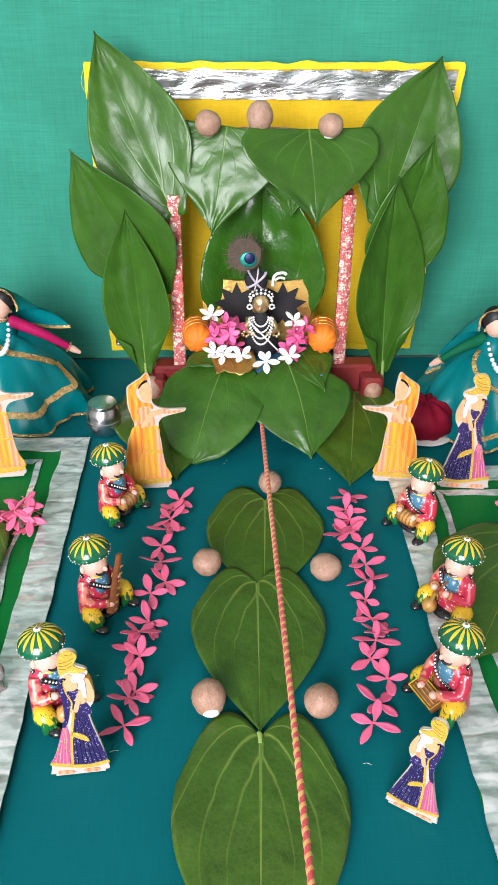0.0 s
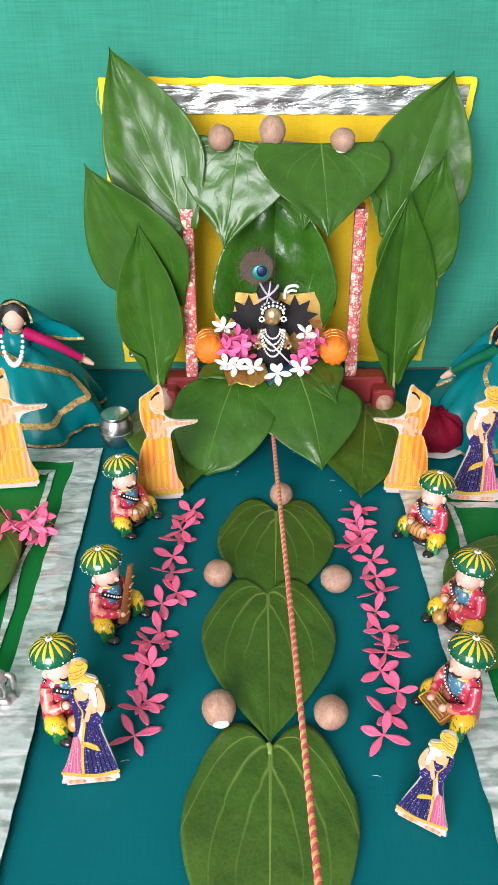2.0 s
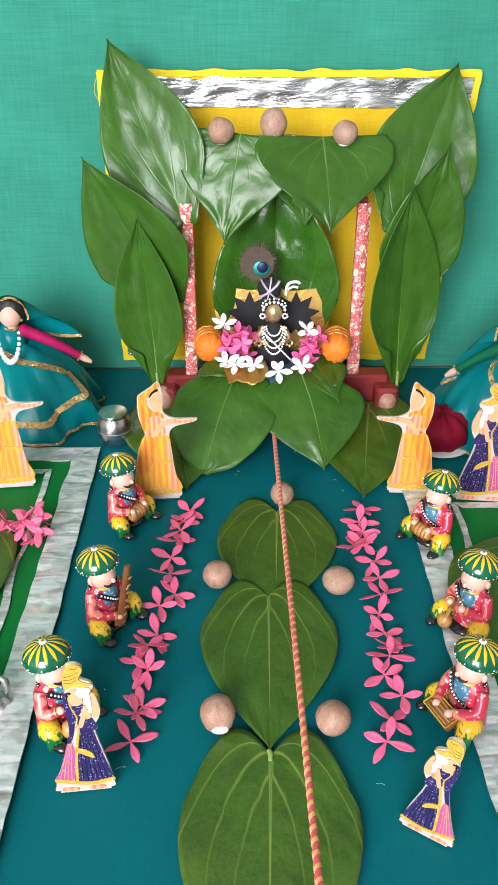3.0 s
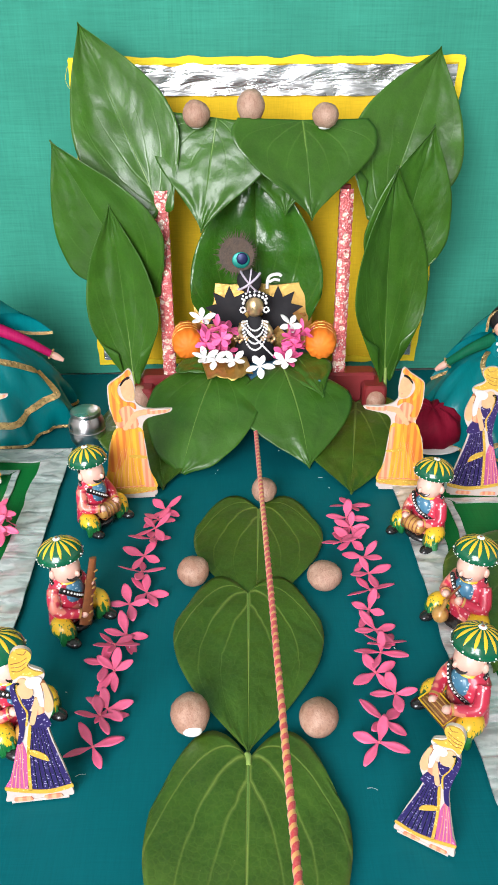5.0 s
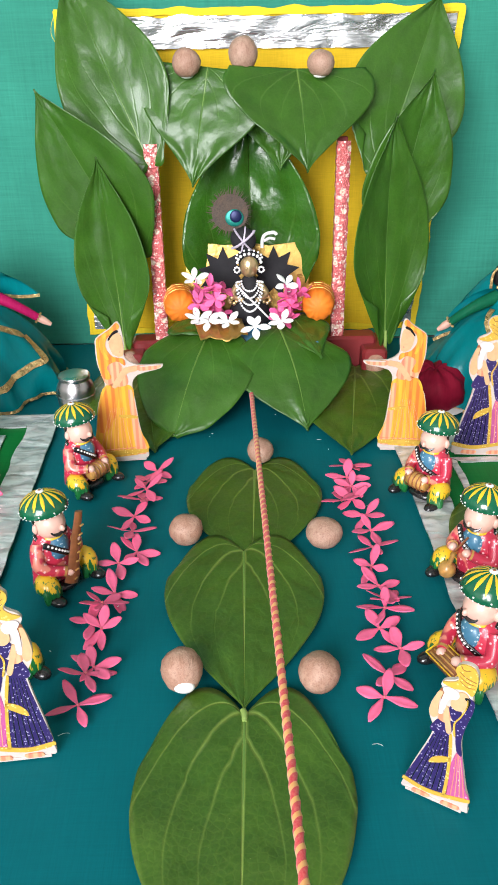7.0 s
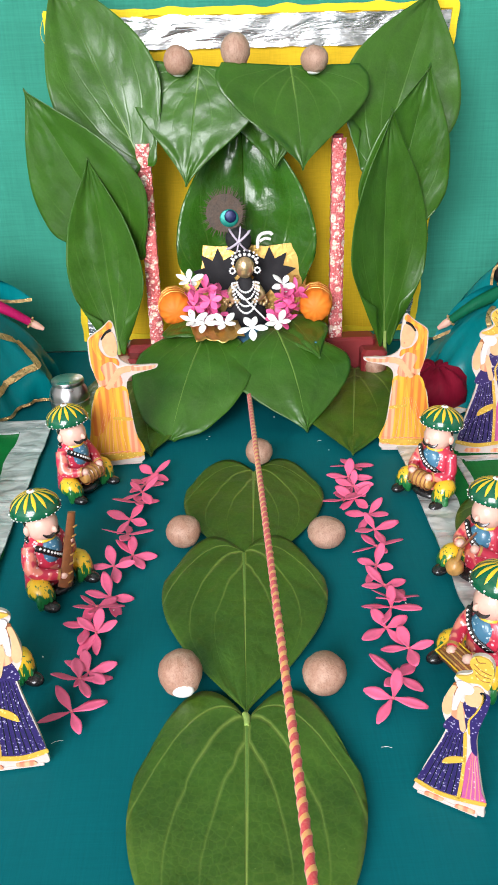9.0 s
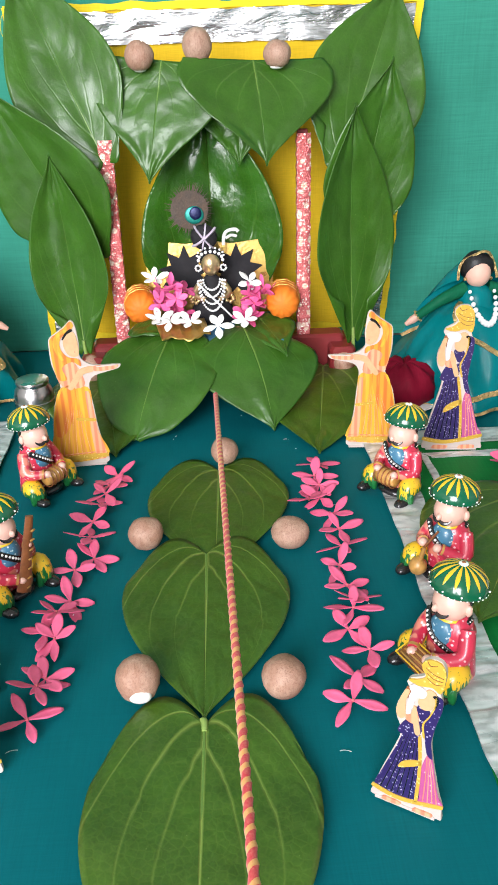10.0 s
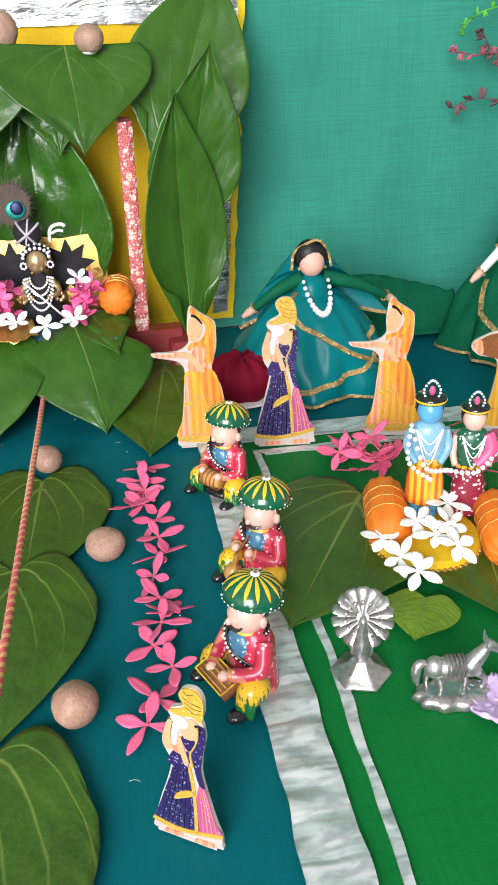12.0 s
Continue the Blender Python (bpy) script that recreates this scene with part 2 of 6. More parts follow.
# ---- mesh helpers ----
class Geo:
    """Collects verts and faces of one mesh, each face with its material slot."""

    def __init__(self):
        self.v, self.f, self.m, self.uvs = [], [], [], {}

    def add(self, verts, faces, mat=0, uv=None):
        k = len(self.v)
        self.v += [tuple(p) for p in verts]
        self.f += [tuple(i + k for i in f) for f in faces]
        self.m += [mat] * len(faces)
        if uv:
            self.uvs.update({k + i: t for i, t in enumerate(uv)})
        return self

    def grid(self, rows, mat=0, uv=None, close=False):
        nu, nv = len(rows), len(rows[0])
        faces = [(i * nv + j, i * nv + (j + 1) % nv, (i + 1) * nv + (j + 1) % nv, (i + 1) * nv + j) for i in range(nu - 1) for j in range(nv if close else nv - 1)]
        return self.add([p for r in rows for p in r], faces, mat, [t for r in uv for t in r] if uv else None)

    def ball(self, c, r, mat=0, turn=None, seg=14, rings=9, top=1.0, bottom=1.0, rough=0.0):
        r = (r, r, r) if isinstance(r, (int, float)) else r
        turn = turn or Matrix.Identity(3)
        rows = []
        for i in range(rings + 1):
            a = math.pi * i / rings
            row = []
            for j in range(seg):
                b = 2 * math.pi * j / seg
                z = -math.cos(a)
                k = top if z > 0 else bottom
                p = Vector((math.sin(a) * math.cos(b) * r[0], math.sin(a) * math.sin(b) * r[1], z * r[2] * k))
                if rough:
                    p *= 1 + rough * noise.noise(Vector(c) * 70 + p * 90)
                row.append(Vector(c) + turn @ p)
            rows.append(row)
        return self.grid(rows, mat, close=True)

    def tube(self, pts, rad, mat=0, seg=8, flat=1.0):
        pts = [Vector(p) for p in pts]
        rad = [rad] * len(pts) if isinstance(rad, (int, float)) else rad
        rows, up = [], None
        for i, p in enumerate(pts):
            d = (pts[min(i + 1, len(pts) - 1)] - pts[max(i - 1, 0)]).normalized()
            if up is None:
                up = Vector((0, 0, 1)) if abs(d.z) < 0.8 else Vector((0, 1, 0))
            x = d.cross(up).normalized()
            up = x.cross(d).normalized()
            rows.append([p + x * math.cos(2 * math.pi * j / seg) * rad[i] + up * math.sin(2 * math.pi * j / seg) * rad[i] * flat for j in range(seg)])
        k = len(self.v)
        self.grid(rows, mat, close=True)
        n = len(pts)
        self.f += [tuple(k + j for j in range(seg)), tuple(k + (n - 1) * seg + j for j in reversed(range(seg)))]
        self.m += [mat, mat]
        return self

    def lathe(self, prof, mat=0, m=None, seg=24, scallop=None):
        m = m or Matrix.Identity(4)
        rows = []
        for r, z in prof:
            rows.append([m @ Vector(((r * (scallop(j / seg) if scallop else 1)) * math.cos(2 * math.pi * j / seg), (r * (scallop(j / seg) if scallop else 1)) * math.sin(2 * math.pi * j / seg), z)) for j in range(seg)])
        return self.grid(rows, mat, close=True)

    def box(self, c, size, mat=0, turn=None, taper=1.0):
        turn = turn or Matrix.Identity(3)
        x, y, z = (s / 2 for s in size)
        b = min(x, y, z) * 0.22
        verts, ring = [], []
        for dz, k in ((-z, b), (-z + b, 0), (z - b, 0), (z, b)):
            t = taper if dz > 0 else 1.0
            X, Y = x * t - k, y * t - k
            e = b
            for px, py in ((-X + e, -Y), (X - e, -Y), (X, -Y + e), (X, Y - e), (X - e, Y), (-X + e, Y), (-X, Y - e), (-X, -Y + e)):
                verts.append(Vector(c) + turn @ Vector((px, py, dz)))
        faces = [(i * 8 + j, i * 8 + (j + 1) % 8, i * 8 + 8 + (j + 1) % 8, i * 8 + 8 + j) for i in range(3) for j in range(8)]
        faces += [tuple(reversed(range(8))), tuple(range(24, 32))]
        return self.add(verts, faces, mat)

    def plate(self, outline, y0, y1, front=0, side=0):
        """An outline in x and z, given from the front, between the depths y0 (front) and y1."""
        n = len(outline)
        verts = [(x, y0, z) for x, z in outline] + [(x, y1, z) for x, z in outline]
        self.add(verts, [tuple(range(n))], front)
        k = len(self.v) - 2 * n
        self.f += [tuple(k + n + i for i in reversed(range(n)))] + [(k + i, k + n + i, k + n + (i + 1) % n, k + (i + 1) % n) for i in range(n)]
        self.m += [side] * (n + 1)
        return self

    def ob(self, name, mats, parent=None, label="", smooth=True):
        me = bpy.data.meshes.new(name)
        me.from_pydata(self.v, [], self.f)
        for x in mats if isinstance(mats, (list, tuple)) else [mats]:
            me.materials.append(x)
        me.polygons.foreach_set("material_index", self.m)
        me.polygons.foreach_set("use_smooth", [smooth] * len(self.f))
        if self.uvs:
            layer = me.uv_layers.new(name="UVMap")
            for loop in me.loops:
                layer.data[loop.index].uv = self.uvs.get(loop.vertex_index, (0, 0))
        bm = bmesh.new()
        bm.from_mesh(me)
        bmesh.ops.remove_doubles(bm, verts=bm.verts, dist=1e-6)
        bmesh.ops.recalc_face_normals(bm, faces=bm.faces)
        bm.to_mesh(me)
        bm.free()
        if smooth:
            me.set_sharp_from_angle(angle=radians(50))
        o = new(name, me)
        if parent:
            o.parent = parent
        if label:
            o["label"] = label
        return o


def thing(name, m, label, category, group=""):
    e = new(name)
    e.empty_display_size = 0.01
    e.matrix_world = m
    return tagged(e, label, category, group)


def curve_points(pts, n):
    """Points along a smooth curve through pts."""
    pts = [Vector(p) for p in pts]
    out = []
    for k in range(n + 1):
        s = k / n * (len(pts) - 1)
        i = min(int(s), len(pts) - 2)
        t = s - i
        p0, p1, p2, p3 = pts[max(i - 1, 0)], pts[i], pts[i + 1], pts[min(i + 2, len(pts) - 1)]
        out.append(0.5 * (2 * p1 + (p2 - p0) * t + (2 * p0 - 5 * p1 + 4 * p2 - p3) * t * t + (3 * p1 - p0 - 3 * p2 + p3) * t ** 3))
    return out


# ---- the room that closes the place ----
def wall_slab(name, c, size, mat):
    o = Geo().box(c, size, 0).ob(name, mat, smooth=False)
    return tagged(o, kind="structure")


wall_slab("floor", (0, -0.45, -0.036), (3.9, 3.0, 0.06), TILE)
wall_slab("ceiling", (0, -0.45, 2.55), (3.9, 3.0, 0.1), WHITE_WALL)
wall_slab("wall_north", (0, 0.995, 1.25), (3.9, 0.1, 2.5), WHITE_WALL)
wall_slab("wall_west", (-1.9, -0.45, 1.25), (0.1, 2.8, 2.5), WHITE_WALL)
wall_slab("wall_east", (1.9, -0.45, 1.25), (0.1, 2.8, 2.5), WHITE_WALL)
for i, (c, size) in enumerate((((-1.65, -1.9, 1.25), (0.4, 0.1, 2.5)), ((0.9, -1.9, 1.25), (1.9, 0.1, 2.5)), ((-0.75, -1.9, 2.38), (1.4, 0.1, 0.24)), ((-0.75, -1.9, 0.1), (1.4, 0.1, 0.2)))):
    wall_slab("wall_south_%d" % (i + 1), c, size, WHITE_WALL)


# ---- cloths ----
def soft(x, y, s=1.0):
    return noise.noise(Vector((x * s, y * s, 3.1)))


def floor_cloth():
    g, nx, ny = Geo(), 260, 200
    rows = []
    creases = ((-0.15, 0.22, 24, 0.0013), (-0.10, 0.22, 20, 0.0010), (0.09, 0.24, -10, 0.0009), (-0.30, 0.30, 30, 0.0010), (0.05, 0.63, 84, 0.0006))

    def crease(x, y):
        h = 0.0
        for cx, cy, turn, high in creases:
            a = radians(turn) + 0.12 * soft(x, y, 3)
            d = (x - cx) * math.cos(a) - (y - cy) * math.sin(a)
            h += high * math.exp(-(d / 0.010) ** 2)
        return h

    for j in range(ny + 1):
        y = -0.75 + 1.63 * j / ny
        rows.append([(x, y, 0.0006 * soft(x, y, 14) + 0.0012 * soft(x + y * 0.3, y * 0.25, 11) + 0.5 * crease(x, y) - 0.0013) for x in (-1.1 + 2.3 * i / nx for i in range(nx + 1))])
    g.grid(rows)
    o = g.ob("ground", FLOOR_CLOTH)
    return tagged(o, "teal cotton cloth spread flat with faint creases", "cloth", kind="structure")


floor_cloth()


def wall_cloth():
    g, nx, nz = Geo(), 160, 70
    rows = []
    for k in range(nz + 1):
        z = -0.001 + 1.25 * k / nz
        row = []
        for i in range(nx + 1):
            x = -1.1 + 2.3 * i / nx
            y = 0.897 + 0.008 * soft(x * 1.0, z * 0.12, 7) + 0.005 * soft(x + 0.15 * z, z * 0.3, 17) + 0.0016 * soft(x + 0.3 * z, z * 0.15, 45) + 0.0012 * math.exp(-((z - 0.178 - 0.01 * x) / 0.003) ** 2)
            y -= 0.010 * math.exp(-z / 0.02)
            row.append((x, y, z))
        rows.append(row)
    g.grid(rows)
    o = g.ob("backdrop", WALL_CLOTH)
    return tagged(o, "hanging sea-green cotton cloth with soft vertical folds", "cloth", kind="structure")


wall_cloth()


def strip(name, corners, mat, parent, nu=40, nv=6, wave=0.0007, lift=0.0, up=Vector((0, 0, 1)), seed=0.0, sway=0.0):
    """A thin ribbon over four corners, with crinkles and wavy edges and a thickness of its own."""
    a, b, c, d = (Vector(p) for p in corners)
    top = []
    for i in range(nu + 1):
        s = i / nu
        p, q = a.lerp(b, s), d.lerp(c, s)
        w = (q - p).length
        across = (q - p).normalized()
        p = p + across * 0.0020 * noise.noise(Vector((s * 21, seed, 0)))
        q = q + across * 0.0026 * noise.noise(Vector((s * 18, seed + 5, 0)))
        bend = across * sway * noise.noise(Vector((s * (b - a).length * 14, seed + 9, 0)))
        p, q = p + bend, q + bend
        row = []
        for j in range(nv + 1):
            t = j / nv
            e = p.lerp(q, t) + up * (lift + wave * noise.noise(Vector((s * (b - a).length * 60, t * w * 60, seed))) + wave)
            row.append(e)
        top.append(row)
    g = Geo().grid(top)
    low = [[p - up * 0.0012 for p in (r[0], r[-1])] for r in top]
    g.grid([[r[0], l[0]] for r, l in zip(top, low)]).grid([[l[1], r[-1]] for r, l in zip(top, low)])
    return g.ob(name, mat, parent)


def yellow_hanging():
    t = thing("yellow_hanging_cloth", pose(0.03, 0.884, 0), "bright yellow cotton panel with a crinkled silver foil border", "cloth panel")
    x0, x1, z0, z1 = -0.185, 0.189, 0.010, 0.320
    E = lambda z: x1 - 0.023 * (z1 - z) / (z1 - z0)
    W = lambda z: x0 + 0.004 * (z1 - z) / (z1 - z0)
    rows = []
    for k in range(31):
        z = z0 + (z1 - z0) * k / 30
        rows.append([(W(z) + (E(z) - W(z)) * i / 40, 0.0012 * soft(i * 0.09, z, 5) - 0.0004, z + (0.003 * soft(i * 0.07, 0, 2.0) if k == 30 else 0)) for i in range(41)])
    back = [[(x, y + 0.0015, z) for x, y, z in r] for r in rows]
    Geo().grid(rows).grid(back).ob("panel", YELLOW, t)
    n = Vector((0, -1, 0))
    f = lambda p: [(x, -0.0018, z) for x, z in p]
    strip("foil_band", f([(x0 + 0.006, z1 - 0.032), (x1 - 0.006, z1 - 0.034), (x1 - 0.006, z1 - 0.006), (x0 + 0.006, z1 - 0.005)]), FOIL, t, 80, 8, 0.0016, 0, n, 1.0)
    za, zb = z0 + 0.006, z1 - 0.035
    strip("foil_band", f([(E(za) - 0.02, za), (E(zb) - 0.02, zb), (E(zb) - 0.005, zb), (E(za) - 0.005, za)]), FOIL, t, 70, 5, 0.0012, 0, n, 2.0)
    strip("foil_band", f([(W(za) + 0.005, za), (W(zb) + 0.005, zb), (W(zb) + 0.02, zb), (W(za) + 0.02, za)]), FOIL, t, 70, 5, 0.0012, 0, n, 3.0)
    for p in ([(x0, z1 - 0.005), (x1, z1 - 0.005), (x1, z1 + 0.0015), (x0, z1 + 0.0015)], [(E(z0) - 0.005, z0), (x1 - 0.005, z1), (x1 + 0.001, z1), (E(z0) + 0.001, z0)],
              [(W(z0) - 0.001, z0), (x0 - 0.001, z1), (x0 + 0.005, z1), (W(z0) + 0.005, z0)], [(W(z0), z0), (E(z0), z0), (E(z0), z0 + 0.006), (W(z0), z0 + 0.006)]):
        strip("hem", f(p), YELLOW_HEM, t, 60, 3, 0.0006, 0.0006, n, 4.0)
    for xs in (x0 + 0.004, x1 - 0.03):
        Geo().tube(curve_points([(xs, -0.002, z1), (xs - 0.006, -0.004, z1 - 0.008), (xs - 0.008, -0.003, z1 - 0.02), (xs - 0.002, -0.002, z1 - 0.03)], 12), 0.00022, seg=5).ob("loose_thread", YELLOW_HEM, t)


yellow_hanging()


def satin_mat(x0, x1, y0, y1, side, label):
    """A satin mat; side is +1 when its silver border lies on the low-x edge, -1 on the high-x edge."""
    t = thing("satin_mat", pose(0, 0, 0), label, "mat")
    rows = [[(x0 + (x1 - x0) * i / 50 + (0.0015 * soft(0, j * 0.2, 3) if i in (0, 50) else 0), y0 + (y1 - y0) * j / 50, 0.0012 + 0.0005 * soft(i * 0.1, j * 0.1, 2)) for i in range(51)] for j in range(51)]
    low = [[(p[0], p[1], 0.0002) for p in (r[0], r[-1])] for r in rows]
    g = Geo().grid(rows)
    g.grid([[r[0], l[0]] for r, l in zip(rows, low)]).grid([[r[-1], l[1]] for r, l in zip(rows, low)])
    g.grid([[p, (p[0], p[1], 0.0002)] for p in rows[0]]).grid([[p, (p[0], p[1], 0.0002)] for p in rows[-1]])
    g.ob("satin", MAT_GREEN, t)
    e = x0 if side > 0 else x1
    far = x1 if side > 0 else x0
    z = 0.0021
    q = lambda a, b, c, d: [(*a, z), (*b, z), (*c, z), (*d, z)]
    s = side
    strip("silver_border", q((e - s * 0.001, y0), (e - s * 0.001, y1 - 0.003), (e + s * 0.024, y1 - 0.026), (e + s * 0.027, y0)), RIBBON, t, 140, 9, 0.0015, seed=7 + s)
    strip("silver_border", q((e + s * 0.002, y1 - 0.003), (far, y1 - 0.003), (far, y1 - 0.026), (e + s * 0.025, y1 - 0.026)), RIBBON, t, 70, 7, 0.0007, 0.0002, seed=9 + s)
    strip("narrow_ribbon", q((e + s * 0.036, y0), (e + s * 0.039, y1 - 0.041), (e + s * 0.0445, y1 - 0.048), (e + s * 0.0405, y0)), RIBBON, t, 110, 4, 0.0007, 0.0002, seed=12 + s, sway=0.009)
    strip("narrow_ribbon", q((e + s * 0.040, y1 - 0.041), (far, y1 - 0.041), (far, y1 - 0.048), (e + s * 0.047, y1 - 0.048)), RIBBON, t, 60, 3, 0.0004, 0.0002, seed=14 + s)
    return t


satin_mat(-0.62, -0.156, 0.05, 0.704, -1, "dark green satin mat edged with silver ribbon, under figurines").matrix_world = pose(0.0, 0.0, 0.0)
satin_mat(0.131, 0.72, 0.05, 0.646, 1, "dark green satin mat with two silver ribbon borders")


# ---- leaves ----
# half-widths at even steps from the base to the tip
OUTLINES = dict(heart=(0.90, 0.98, 1.0, 0.995, 0.96, 0.89, 0.77, 0.61, 0.42, 0.20, 0.0), spear=(0.30, 0.66, 0.88, 0.98, 1.0, 0.95, 0.85, 0.70, 0.48, 0.22, 0.0),
                belly=(0.45, 0.78, 0.95, 1.0, 0.98, 0.91, 0.79, 0.63, 0.43, 0.20, 0.0), blunt=(0.80, 0.95, 1.0, 1.0, 0.99, 0.96, 0.90, 0.80, 0.66, 0.46, 0.05), hang=(0.90, 0.985, 1.0, 0.96, 0.87, 0.74, 0.58, 0.41, 0.25, 0.10, 0.0))


def leaf(base, tip, width, normal, fold=0.12, bend=0.0, lobe=0.12, mat=None, label="", group="", twist=0.0, stalk=0.0, cup=0.0, seed=0, ripple=1.0, shape="heart"):
    """A betel leaf from where its stalk joins to its tip. fold: V across the midrib; bend: arch along it; lobe: heart-shaped base."""
    base, tip = Vector(base), Vector(tip)
    L = (tip - base).length
    Y = (tip - base).normalized()
    Z = Vector(normal)
    Z = (Z - Y * Z.dot(Y)).normalized()
    X = Y.cross(Z)
    m = Matrix((X, Y, Z)).transposed().to_4x4()
    m.translation = base
    nu, nv, W = 44, 36, width / 2
    rows, uvs = [], []
    outline = curve_points([(w, 0, 0) for w in OUTLINES[shape]], nu)
    for i in range(nu + 1):
        u = i / nu
        hw = max(W * outline[min(nu, i)].x, 0.0003)
        row, uv = [], []
        for j in range(nv + 1):
            q = -1 + 2 * j / nv
            a = abs(q)
            back = L * (-lobe * math.sin(math.pi * a ** 0.9) + (0.15 if lobe else 0.0) * a ** 5)
            x = q * hw * (1 + 0.025 * noise.noise(Vector((u * 3, seed * 3.7, q > 0))))
            y = u * L + back * (1 - u) ** 3
            z = fold * abs(x) + bend * L * 4 * u * (1 - u) - cup * L * (u * u) + 0.35 * fold * W * (a ** 3)
            z += ripple * (0.0005 * math.sin(math.pi * 3 * a) * math.sin(math.pi * u) ** 0.5 + 0.0022 * a * a * noise.noise(Vector((u * 4, q * 1.5, seed * 2.3))) + 0.0012 * noise.noise(Vector((u * 7, q * 3, seed))))
            z += twist * x * (u - 0.4)
            row.append((x, y, z))
            uv.append((u, j / nv))
        rows.append(row)
        uvs.append(uv)
    t = thing("betel_leaf", m, label, "leaf", group)
    b = Geo().grid(rows, uv=uvs).ob("blade", mat or LEAF, t)
    s = b.modifiers.new("thickness", "SOLIDIFY")
    s.thickness, s.offset = 0.0005, -1
    rib = [rows[i][nv // 2] for i in range(0, nu - 5)]
    Geo().tube([(x, y, z - 0.0001) for x, y, z in rib], [0.0010 - 0.0008 * i / len(rib) for i in range(len(rib))], seg=6).ob("midrib", MIDRIB, t)
    if stalk:
        Geo().tube(curve_points([(0, 0.004, 0.0006), (0, -stalk * 0.4, 0.001), (0.001, -stalk, 0.0)], 8), [0.0013, 0.0015, 0.0016, 0.0017, 0.0017, 0.0018, 0.0018, 0.0018, 0.0018], seg=8).ob("stalk", STALK, t)
    return t


UP, FRONT = (0, 0, 1), (0, -1, 0.25)
flat = "glossy green heart-shaped betel leaf lying flat on teal cloth"
leaf((0.014, 0.592, 0.0022), (0.008, 0.462, 0.0016), 0.100, UP, 0.015, 0.008, 0.16, mat=LEAF_FLOOR, label=flat, group="leaves on the aisle", seed=1, ripple=0.5)
leaf((0.003, 0.480, 0.0040), (0.000, 0.338, 0.0036), 0.098, UP, 0.015, 0.006, 0.14, mat=LEAF_FLOOR, label=flat, group="leaves on the aisle", seed=2, ripple=0.5)
leaf((0.000, 0.333, 0.0040), (-0.006, 0.172, 0.003), 0.105, UP, 0.015, 0.006, 0.13, mat=LEAF_FLOOR, label=flat, group="leaves on the aisle", seed=3, ripple=0.5, stalk=0.004)
beside = "dark green betel leaf lying on the cloth before the swing"
leaf((0.118, 0.776, 0.010), (0.093, 0.614, 0.002), 0.112, UP, 0.03, 0.01, 0.1, mat=LEAF_FLOOR, label=beside, group="leaves before the swing", seed=4)
leaf((-0.086, 0.776, 0.010), (-0.066, 0.628, 0.002), 0.112, UP, 0.03, 0.01, 0.1, mat=LEAF_FLOOR, label=beside, group="leaves before the swing", seed=5)

up = "upright glossy betel leaf with a pointed tip"
side = "leaves beside the swing"
leaf((-0.070, 0.790, 0.203), (-0.138, 0.850, 0.352), 0.094, (-0.10, -0.92, 0.38), 0.18, 0.02, 0.05, label=up, group=side, seed=6, shape="belly")
leaf((-0.086, 0.790, 0.122), (-0.158, 0.768, 0.266), 0.096, (-0.25, -1, 0.1), 0.10, 0.01, 0.05, label=up, group=side, seed=7, shape="belly")
leaf((-0.104, 0.783, 0.040), (-0.113, 0.772, 0.211), 0.068, (-0.1, -1, 0.0), 0.25, -0.03, 0.06, label=up, group=side, seed=8, stalk=0.02, shape="spear")
leaf((0.136, 0.800, 0.190), (0.191, 0.862, 0.330), 0.106, (0.06, -0.92, 0.38), 0.12, 0.02, 0.05, label=up, group=side, seed=9, shape="belly")
leaf((0.142, 0.790, 0.116), (0.172, 0.775, 0.276), 0.080, (0.2, -1, 0.1), 0.14, 0.01, 0.05, label=up, group=side, seed=10, shape="spear")
leaf((0.146, 0.780, 0.042), (0.140, 0.764, 0.243), 0.077, (0.35, -1, 0.05), 0.22, -0.03, 0.06, label=up, group=side, seed=11, stalk=0.02, shape="spear")

roof = "glossy betel leaf hanging point-down from the swing's arch"
leaf((0.046, 0.812, 0.262), (0.046, 0.806, 0.190), 0.085, FRONT, 0.05, 0.0, 0.0, label=roof, group="leaves on the arch", seed=12, shape="hang")
leaf((-0.016, 0.808, 0.277), (-0.032, 0.772, 0.184), 0.116, (-0.14, -0.93, 0.36), 0.03, 0.02, 0.0, label=roof, group="leaves on the arch", seed=13, ripple=1.0, shape="hang")
leaf((0.060, 0.805, 0.275), (0.067, 0.763, 0.196), 0.136, (0.26, -0.9, 0.35), 0.06, 0.03, 0.0, label=roof, group="leaves on the arch", seed=14, shape="hang")
leaf((0.020, 0.826, 0.070), (0.018, 0.834, 0.246), 0.128, (0, -1, 0.25), 0.28, 0.0, 0.05, mat=LEAF_GLOSSY, label="upright betel leaf behind the seat as a backrest", seed=15, ripple=2.6)
drape = "glossy betel leaf draped over the swing seat's front edge"
leaf((-0.020, 0.748, 0.062), (-0.052, 0.652, 0.003), 0.104, (-0.1, -0.45, 1), -0.08, 0.08, 0.02, label=drape, group="leaves over the seat", seed=16, shape="blunt")
leaf((0.042, 0.750, 0.062), (0.062, 0.660, 0.002), 0.116, (0.15, -0.55, 1), -0.10, 0.10, 0.02, label=drape, group="leaves over the seat", seed=17, shape="belly")
leaf((0.056, 0.772, 0.064), (0.078, 0.712, 0.047), 0.058, (0.05, -0.2, 1), -0.05, 0.03, 0.03, label=drape, group="leaves over the seat", seed=18, shape="hang")
leaf((-0.040, 0.768, 0.066), (-0.018, 0.735, 0.061), 0.058, (0.0, -0.2, 1), -0.05, 0.03, 0.03, label=drape, group="leaves over the seat", seed=19, shape="hang")

